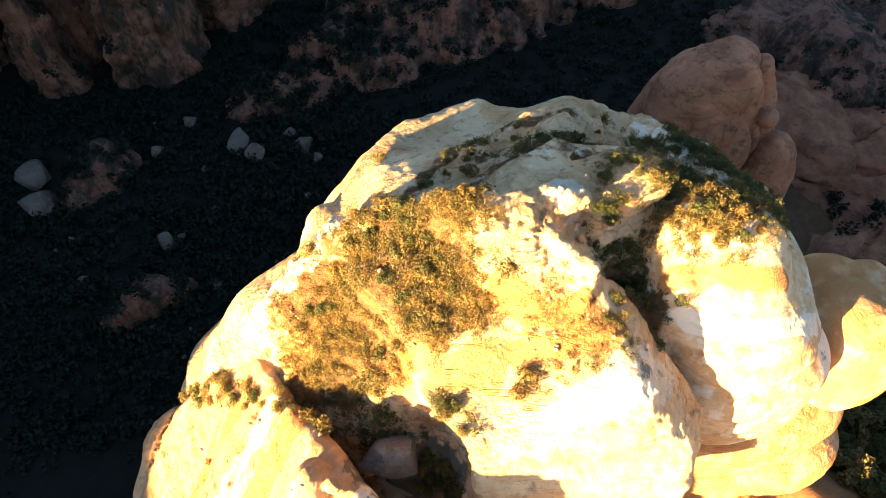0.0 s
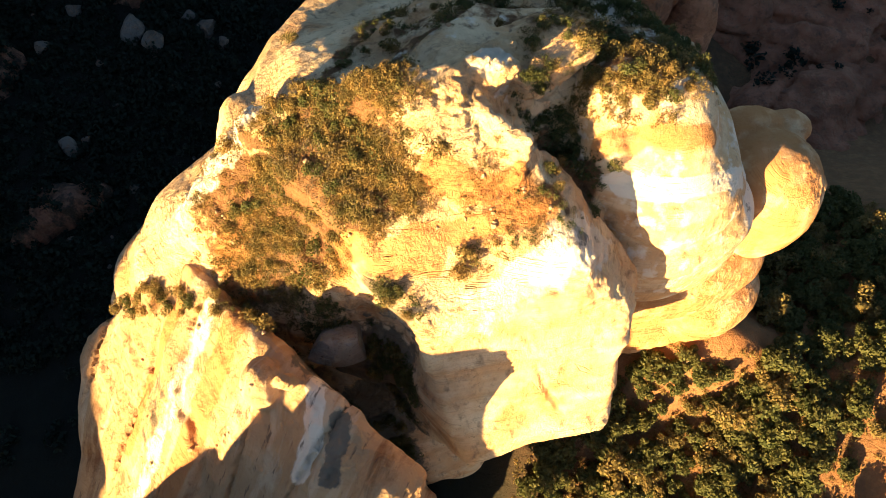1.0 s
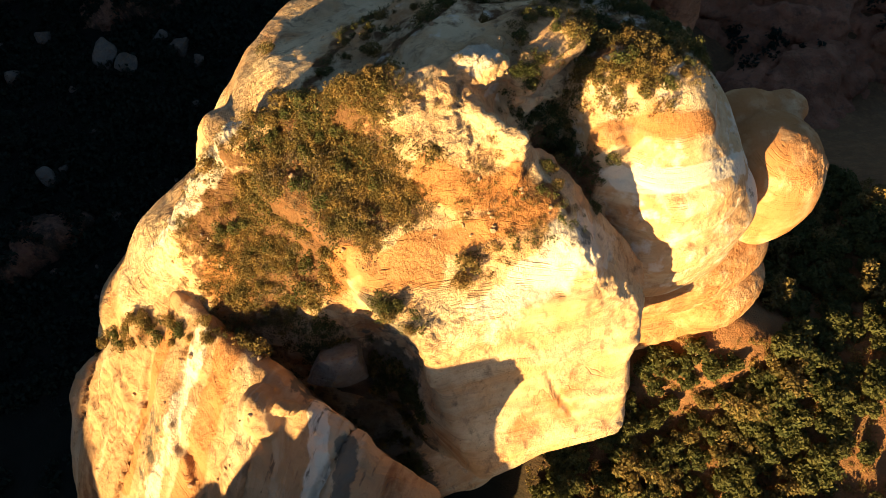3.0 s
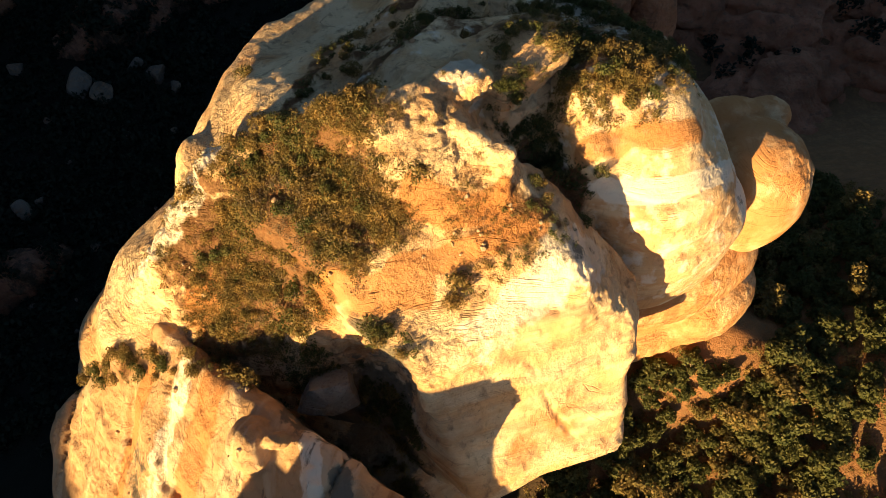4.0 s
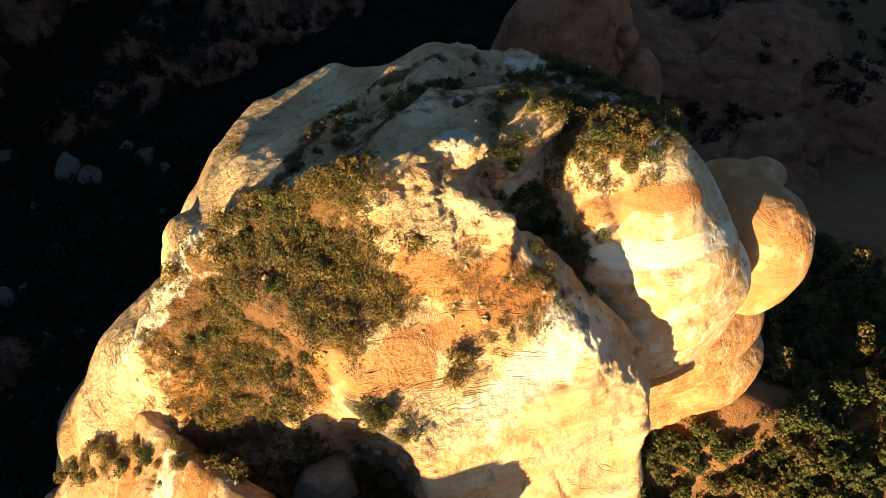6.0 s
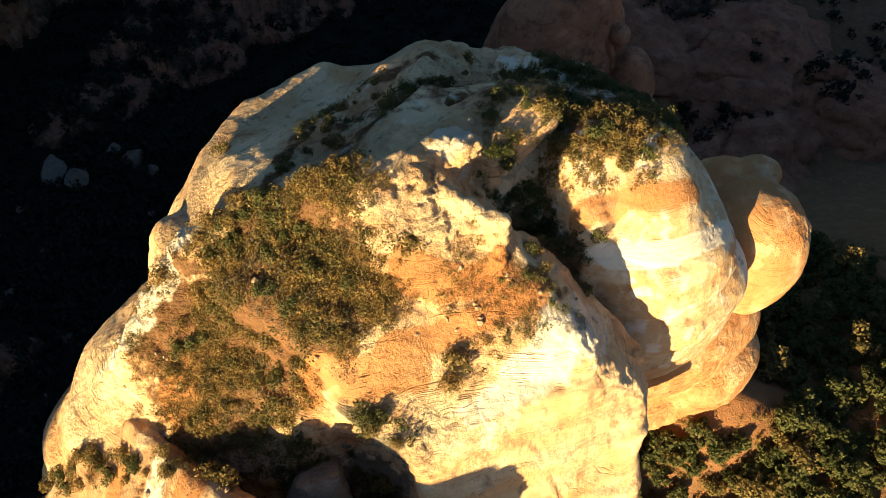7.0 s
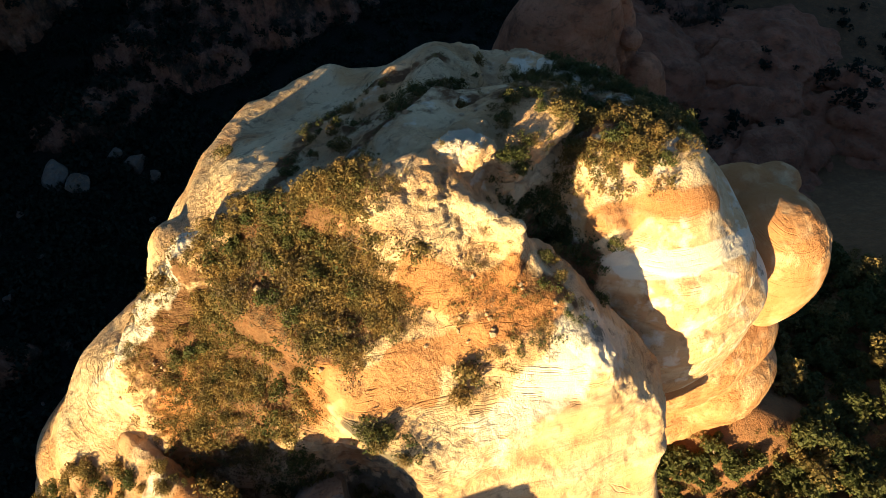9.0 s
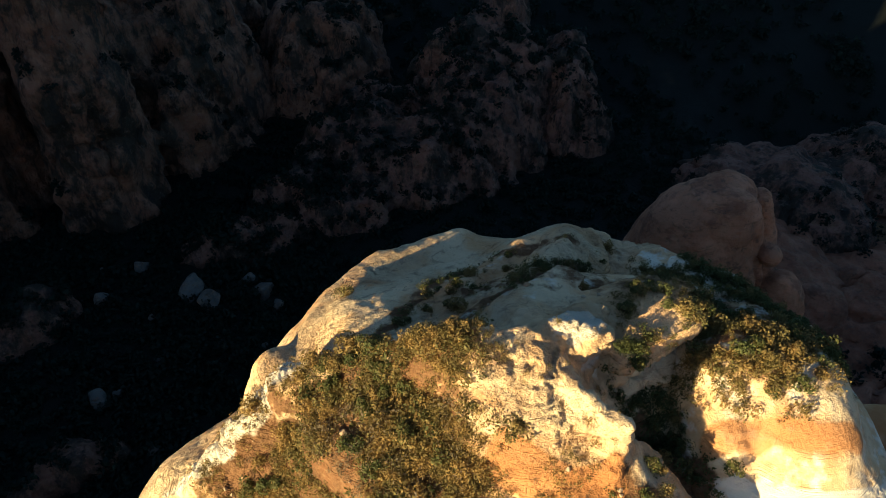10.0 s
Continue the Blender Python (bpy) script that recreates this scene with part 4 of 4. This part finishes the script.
def plant(name, seed, height, width, count, leaf, material, label, category, lift=0.3, lumps=7, small=0.28, large=0.55):
    """A tree or bush with a trunk, limbs and a crown, at the origin."""
    rng = np.random.RandomState(seed)
    root = tagged(new(name), label, category)
    v, q, heart = leaves(rng, count, (width / 2, width / 2 * rng.uniform(0.8, 1.0), height * (1 - lift) * 0.62), leaf, lumps, small, large)
    v[:, 2] += height * lift
    heart[:, 2] += height * lift
    bm = bmesh.new()
    top = Vector((0.05 * width, 0.03 * width, height * lift * 1.1))
    limb(bm, (0, 0, -0.3), top, 0.045 * width, 0.03 * width)
    for h in heart:
        limb(bm, top, Vector(h), 0.024 * width, 0.008 * width)
    me = bpy.data.meshes.new("trunk")
    bm.to_mesh(me)
    bm.free()
    me.materials.append(BARK)
    part("trunk", me, root)
    part("crown", sheet("crown", v, q, material, False), root)
    return root


rng = np.random.RandomState(5)


def put(ob, first, x, y, z, size):
    m = pose(x, y, z, 0, 0, rng.uniform(0, 360)) @ Matrix.Scale(size, 4)
    if first:
        ob.matrix_basis = m
        return ob
    made = copy_thing(ob, m)
    made.scale = (size, size, size)
    return made


def ground_z(x, y):
    x, y = np.array([x], float), np.array([y], float)
    p = np.stack([x, y, np.zeros_like(x)], -1)
    return float((land(x, y) + 0.5 * fbm(p, 3.5, 3, 2))[0])


def grove(kinds, group, spots):
    """Plants of several kinds set out on the spots (x, y, z, size)."""
    seen = set()
    for x, y, z, size in spots:
        k = rng.randint(len(kinds))
        ob = put(kinds[k], k not in seen, x, y, z, size)
        tagged(ob, group=group)
        seen.add(k)
    for k, ob in enumerate(kinds):
        if k not in seen:
            for o in (*ob.children_recursive, ob):
                bpy.data.objects.remove(o)


# trees of the eastern flat
oaks = [plant("tree", 20 + k, 2.8 + 0.3 * k, 3.9, 1700, 0.155, LEAF_GREEN if k < 4 else LEAF_OLIVE, "bushy olive-green scrub tree on reddish ground" if k < 4 else "small yellowing scrub tree on reddish ground", "tree", 0.3, 15, 0.20, 0.42) for k in range(5)]
spots = []
while len(spots) < 298:
    x, y = rng.uniform(11, 61), rng.uniform(-7, 38)
    if np.hypot((x - 3) / 27, (y - 30) / 21) < 0.98 or np.hypot((x - 34.5) / 6.5, (y - 18.8) / 4) < 1:
        continue
    if np.hypot((x - 49) / 12.0, (y + 0.5) / 7.0) < 1 and rng.rand() < 0.93:
        continue
    if any((x - a) ** 2 + (y - b) ** 2 < 2.6 for a, b, *_ in spots):
        continue
    spots.append((x, y, ground_z(x, y) - 0.05, rng.uniform(0.7, 1.4)))
grove(oaks, "scrub trees of the flat", spots)

# bushes on the butte
bushes = [plant("bush", 40 + k, 1.3, 1.7, 620, 0.062, (LEAF_OLIVE, LEAF_SCRUB, LEAF_GREEN)[k % 3], ("olive-gold bush rooted on the sandstone", "dry golden bush rooted on the sandstone", "dense green bush rooted on the sandstone")[k % 3], "bush", 0.18) for k in range(6)]
spots = []
for x, y, size in ((-10.1, 30.0, 1.3), (2.3, 34.9, 1.2), (-5.1, 38.9, 1.1), (-4.0, 30.0, 1.5), (-2.8, 29.6, 1.2), (4.2, 23.8, 1.3), (-8.9, 19.2, 1.5), (-10.2, 19.5, 1.3), (5.2, 18.8, 1.5), (4.4, 18.0, 1.2), (14.1, 42, 1.0), (16.5, 24.0, 1.0), (14.5, 21.5, 0.9), (-1.2, 14.6, 1.2), (-0.4, 13.8, 1.1), (0.3, 14.9, 1.2), (-1.8, 13.4, 1.0), (-2.6, 17.0, 0.9), (-0.9, 15.6, 1.0), (-9.4, 18.6, 1.4)):
    hit = rock_top(x, y)
    if hit:
        spots.append((x, y, hit[0].z - 0.08, size))


def strew(count, x, y, rx, ry, turn, lo, hi, flat=0.35):
    c, s = math.cos(radians(turn)), math.sin(radians(turn))
    for _ in range(count):
        a, r = rng.uniform(0, 6.283), rng.uniform(0, 1) ** 0.5
        u, v = r * math.cos(a) * rx, r * math.sin(a) * ry
        hit = rock_top(x + u * c - v * s, y + u * s + v * c)
        if hit and hit[1].z > flat:
            spots.append((hit[0].x, hit[0].y, hit[0].z - 0.06, rng.uniform(lo, hi)))


strew(45, 18.6, 29.8, 4.8, 3.4, 0, 0.6, 1.3)
strew(12, 11.0, 36.5, 13.0, 4.0, -8, 0.4, 0.8)
strew(16, 10.0, 37.3, 4.8, 0.8, 20, 0.5, 0.9)
strew(18, 18.8, 36.4, 4.2, 0.9, -38, 0.5, 0.95)
strew(12, 23.0, 32.6, 0.9, 4.5, 25, 0.5, 0.9)
strew(10, 1.0, 36.0, 5.5, 0.7, 45, 0.4, 0.9)
strew(16, -1.5, 28.0, 4.5, 2.0, -15, 0.5, 1.0)
strew(8, 12.2, 31.0, 3.0, 1.0, 25, 0.5, 0.9)
strew(80, -4.4, 25.3, 7.0, 5.5, 15, 0.6, 1.3)
strew(28, -16.8, 23.0, 9.0, 1.0, -21, 0.6, 1.15, 0.1)
strew(10, 24.5, 34.5, 2.0, 6.0, -10, 0.5, 0.9)
strew(22, -1.2, 15.0, 2.6, 2.8, 0, 0.7, 1.2, 0.1)
strew(10, 13.0, 25.0, 1.2, 3.5, -30, 0.5, 0.9)
grove(bushes, "bushes on the butte", spots)


def scrub(name, material, label, zones, leaf, seed, lines=()):
    """Low brush that nobody could count, as one mesh."""
    r = np.random.RandomState(seed)
    kinds = [leaves(r, 105, (0.5, 0.5, 0.55), leaf * 1.08, 6)[:2] for _ in range(7)]
    vs, qs, total = [], [], 0
    spans = [(int(per * math.dist(a, b)), (a[0] + b[0]) / 2, (a[1] + b[1]) / 2, 0.5 * math.dist(a, b) + 0.3, wide, math.degrees(math.atan2(b[1] - a[1], b[0] - a[0])), lo, hi)
             for line, per, wide, lo, hi in lines for a, b in zip(line, line[1:])]
    for count, x, y, rx, ry, turn, lo, hi in (*zones, *spans):
        c, s = math.cos(radians(turn)), math.sin(radians(turn))
        for _ in range(count):
            a, t = r.uniform(0, 6.283), r.uniform(0, 1) ** 0.5 * (0.7 + 0.55 * r.uniform())
            u, v = t * math.cos(a) * rx, t * math.sin(a) * ry
            px, py = x + u * c - v * s, y + u * s + v * c
            bare = float(fbm(np.array([[px, py, float(seed)]]), 1.9, 2, seed)[0])
            if bare < 0.04 + 0.12 * r.normal():
                continue
            hit = rock_top(px, py)
            if not hit or hit[1].z < 0.06:
                continue
            w, q = kinds[r.randint(7)]
            k = lo + (hi * 1.25 - lo) * r.uniform() ** 1.8
            b = r.uniform(0, 6.283)
            m = np.array(((math.cos(b), -math.sin(b), 0), (math.sin(b), math.cos(b), 0), (0, 0, 1)))
            vs.append(w @ m.T * k + np.array(hit[0]))
            qs.append(q + total)
            total += len(w)
    return tagged(new(name, sheet(name, np.concatenate(vs), np.concatenate(qs), material, False)), label, "scrub", kind="stuff")


ZONES = ((1700, -4.6, 25.0, 7.4, 5.6, 15, 0.45, 1.3), (500, -1.5, 28.0, 4.8, 2.4, -12, 0.5, 1.3), (300, -5.2, 25.6, 4.2, 1.6, -15, 0.4, 1.0), (620, -0.6, 22.8, 4.2, 2.2, 4, 0.45, 1.2), (420, 0.9, 24.0, 2.6, 1.8, 0, 0.45, 1.2), (420, -8.6, 23.0, 4.2, 2.4, 10, 0.4, 1.1), (260, -12, 25, 3, 4, 20, 0.35, 0.8), (150, 10.0, 37.3, 5, 1.0, 20, 0.4, 0.9), (150, 18.8, 36.4, 4.5, 1.1, -38, 0.4, 0.9), (120, 23, 32.6, 1.1, 5, 25, 0.4, 0.8), (110, 1, 36, 6, 0.9, 45, 0.35, 0.8), (120, 12, 31, 3.4, 1.2, 25, 0.4, 0.8), (160, 13.5, 30, 3, 4, -30, 0.4, 0.9), (300, -10.5, 27, 3.5, 5, 30, 0.4, 1.0), (520, 18.6, 29.4, 5.2, 3.2, -6, 0.5, 1.4), (150, 11, 36, 13, 4.5, -8, 0.35, 0.8), (300, 9.0, 21.4, 3.8, 1.7, -10, 0.4, 1.0), (110, -16.5, 23, 9, 1.1, -21, 0.4, 0.9), (60, 5.5, 18.3, 2.5, 1.5, 10, 0.4, 0.8), (40, 7.5, 26, 3.5, 2.5, -20, 0.3, 0.7))
scrub("dry_scrub", LEAF_SCRUB, "low golden dry brush covering the sunny ledges", ZONES, 0.042, 7)
scrub("grey_scrub", LEAF_GREY, "grey leafless twiggy brush among the bushes", ((700, -4, 23.6, 7, 4.5, 15, 0.5, 1.5), (50, -9, 26, 4, 5, 30, 0.4, 0.9), (60, 9, 20.5, 4.5, 2.2, -10, 0.4, 0.8), (60, 11, 36, 13, 4.5, -8, 0.4, 0.8)), 0.034, 8)

scrub("olive_scrub", LEAF_OLIVE, "rounded olive bushes crowding the sunny slope", ((400, -4.4, 25.2, 7.4, 5.2, 15, 0.8, 1.7), (120, -0.6, 22.8, 3.8, 2.0, 4, 0.7, 1.5), (60, -9.0, 23.4, 3.6, 2.4, 10, 0.7, 1.4), (160, 18.6, 29.6, 5, 3.4, 0, 0.7, 1.5), (40, 9.2, 21.3, 3.6, 1.6, -10, 0.6, 1.2)), 0.042, 28)
scrub("green_scrub", LEAF_GREEN, "dark green low brush in the clefts and on the shaded terraces", ((520, -1.2, 14.8, 2.6, 3.2, 0, 0.7, 1.4), (150, -4.0, 18.2, 1.7, 0.9, 10, 0.6, 1.3), (160, -3.6, 19.0, 3.0, 0.9, -15, 0.6, 1.2), (80, -6.4, 18.4, 1.6, 1.2, -30, 0.6, 1.2), (90, 10.0, 37.3, 5, 0.9, 20, 0.5, 1.0), (90, 18.8, 36.4, 4.5, 1.0, -38, 0.5, 1.0), (60, 23, 32.6, 1.0, 5, 25, 0.5, 0.9), (50, 13.2, 27.5, 1.3, 4, -42, 0.5, 1.0), (110, -4.4, 25.2, 7.4, 5.2, 15, 0.8, 1.6), (60, 18.6, 29.6, 5, 3.4, 0, 0.7, 1.4), (150, 13.4, 25.4, 1.0, 3.2, 40, 0.6, 1.2), (240, 12.4, 27.2, 1.3, 2.4, 35, 0.6, 1.3), (70, 10.6, 27.6, 1.2, 0.8, 0, 0.5, 1.0), (60, 9.5, 20.3, 4.5, 2.2, -10, 0.5, 1.0), (50, -17, 23, 9, 1.0, -21, 0.5, 1.0)), 0.046, 18, [(line, 11, 0.7, 0.35, 0.95) for line in BRUSH[:2] + BRUSH[4:]] + [(line, 24, 0.8, 0.5, 1.2) for line in BRUSH[2:4]])


def flat_scrub():
    """Undergrowth between the trees of the flat."""
    r = np.random.RandomState(12)
    kinds = [leaves(r, 60, (0.8, 0.8, 0.6), 0.10, 4)[:2] for _ in range(5)]
    x, y = r.uniform(10, 64, 2400), r.uniform(-8, 40, 2400)
    keep = (np.hypot((x - 3) / 27, (y - 30) / 21) > 0.98) & (np.hypot((x - 48) / 8, y / 6) > r.uniform(0.2, 1.2, 2400)) & (np.hypot((x - 36) / 7, (y - 19.5) / 4.5) > r.uniform(0.6, 1.1, 2400))
    x, y = x[keep], y[keep]
    z = land(x, y) + 0.5 * fbm(np.stack([x, y, np.zeros_like(x)], -1), 3.5, 3, 2)
    vs, qs, total = [], [], 0
    for a, b, c in zip(x, y, z):
        w, q = kinds[r.randint(5)]
        vs.append(w * r.uniform(0.5, 1.3) + np.array((a, b, c)))
        qs.append(q + total)
        total += len(w)
    return tagged(new("flat_undergrowth", sheet("flat_undergrowth", np.concatenate(vs), np.concatenate(qs), LEAF_SCRUB, False)), "low dry undergrowth between the scrub trees", "scrub", kind="stuff")


flat_scrub()


def thicket():
    """Brush of the shaded canyon, past counting; its leaf colour carries the shade."""
    r = np.random.RandomState(9)
    kinds = [leaves(r, 44, (1.6, 1.6, 1.5), 0.34, 5)[:2] for _ in range(6)]
    n = 8500
    x, y = r.uniform(-110, 120, n), r.uniform(22, 240, n)
    x[:2800], y[:2800] = r.uniform(-85, -15, 2800), r.uniform(34, 115, 2800)
    x[2800:4800], y[2800:4800] = r.uniform(-45, 70, 2000), r.uniform(66, 150, 2000)
    p = np.stack([x, y, np.zeros(n)], -1)
    keep = (fbm(p, 14.0, 3, 0) > -0.45 - 0.3 * (y > 170)) & ((x < -22) | (y > 64)) & ~((x - 0.25 * y > 30) & (y < 130) & (fbm(p, 16.0, 2, 2) > 0.14))
    x, y = x[keep], y[keep]
    z = land(x, y)
    vs, qs, total = [], [], 0
    for a, b, c in zip(x, y, z):
        for tree in FAR:
            hit = tree.ray_cast(Vector((a, b, 150)), Vector((0, 0, -1)))
            if hit[0] is not None and hit[0].z > c:
                c = hit[0].z if hit[1].z > 0.45 else -50
        if c < -20:
            continue
        w, q = kinds[r.randint(6)]
        k = r.uniform(0.5, 1.3) * (1.0 if b < 150 else 1.6)
        vs.append(w * np.array((k, k, k * r.uniform(0.8, 1.3))) * (1 - 2 * (r.randint(2, size=3) * np.array((1, 1, 0)))) + np.array((a, b, c)))
        qs.append(q + total)
        total += len(w)
    return tagged(new("canyon_thicket", sheet("canyon_thicket", np.concatenate(vs), np.concatenate(qs), LEAF_SHADED, False)), "green brush filling the shaded canyon floor, the shade painted into its near-black leaves", "brush", kind="stuff")


thicket()


# ---- loose rock ----
def boulder_mesh(seed, flat=0.75, near=0.55, far=0.85):
    r = np.random.RandomState(seed)
    bm = bmesh.new()
    bmesh.ops.create_icosphere(bm, subdivisions=3, radius=1.0)
    cuts = [(Vector(r.normal(size=3)).normalized(), r.uniform(near, far)) for _ in range(13)]
    for v in bm.verts:
        for n, d in cuts:
            over = v.co.dot(n) - d
            if over > 0:
                v.co -= n * over * 0.92
        v.co += v.normal * 0.06 * noise.noise(v.co * 2.5 + Vector((seed, 0, 0)))
        v.co.z *= flat
    for f in bm.faces:
        f.smooth = False
    me = bpy.data.meshes.new("boulder")
    bm.to_mesh(me)
    bm.free()
    return me


PALE = sandstone("pale_boulder", (0.11, 0.11, 0.10), (0.095, 0.085, 0.075), (0.075, 0.06, 0.05), lichen=0.8)
shapes = [boulder_mesh(60 + k, 0.8, 0.4, 0.72) for k in range(6)]
for me in shapes:
    me.materials.append(PALE)
places = [(-45.5, 68.5, 2.0), (-43.4, 69.5, 1.3), (-37, 91, 3.4), (-33.5, 88, 3.2), (-72, 84, 4.0), (-70, 78, 3.5), (-24.5, 90, 2.2), (-28, 93, 1.6), (-22, 86, 1.5), (-47, 98, 2.0), (-52, 90, 1.8), (-36, 60, 1.0), (-58, 62, 1.2), (-62, 70, 1.0), (-30, 78, 1.0)]
for _ in range(30):
    places.append((rng.uniform(-85, -22), rng.uniform(40, 108), rng.uniform(0.3, 1.0)))
for x, y, size in places:
    ob = new("boulder", shapes[rng.randint(6)])
    ob.matrix_basis = pose(x, y, ground_z(x, y) + 0.25 * size, rng.uniform(-15, 15), rng.uniform(-15, 15), rng.uniform(0, 360)) @ Matrix.Scale(size, 4)
    tagged(ob, "pale angular boulder on the dark canyon floor", "boulder", "canyon boulders")

GREY = sandstone("lichened_rock", (0.30, 0.30, 0.26), (0.22, 0.22, 0.19), (0.15, 0.125, 0.095), lichen=0.9)
hit = rock_top(-4.8, 17.8)
if hit:
    me = boulder_mesh(94, 1.0, 0.35, 0.62)
    me.materials.append(GREY)
    ob = new("boulder", me)
    ob.matrix_basis = pose(-4.8, 17.8, hit[0].z + 0.9, 35, 20, 40) @ Matrix.Diagonal((3.9, 2.9, 3.0, 1.0))
    tagged(ob, "grey lichened boulder wedged in the shaded hollow", "boulder")

# stones lying on the ledges
chip, pebble_rock = [], pebble()
for k in range(4):
    me = boulder_mesh(110 + k, 0.7)
    me.materials.append(pebble_rock)
    chip.append(me)
for x, y, rx, ry, count in ((-1, 34, 5, 6, 26), (1, 23.5, 6, 3.0, 40), (-12, 27, 3, 4, 40), (12, 37, 8, 5, 40), (8.5, 21.3, 3.5, 1.2, 16), (20, 30, 5, 3, 12), (-15, 16, 6, 6, 20)):
    for _ in range(count):
        hit = rock_top(x + rng.uniform(-rx, rx), y + rng.uniform(-ry, ry))
        if hit and hit[1].z > 0.4:
            size = 0.05 + 0.19 * rng.uniform() ** 2
            ob = new("stone", chip[rng.randint(4)])
            ob.matrix_basis = Matrix.Translation(hit[0] + Vector((0, 0, 0.25 * size))) @ pose(0, 0, 0, rng.uniform(-25, 25), rng.uniform(-25, 25), rng.uniform(0, 360)) @ Matrix.Scale(size, 4)
            tagged(ob, "small loose sandstone block on a ledge", "stone", "loose stones")
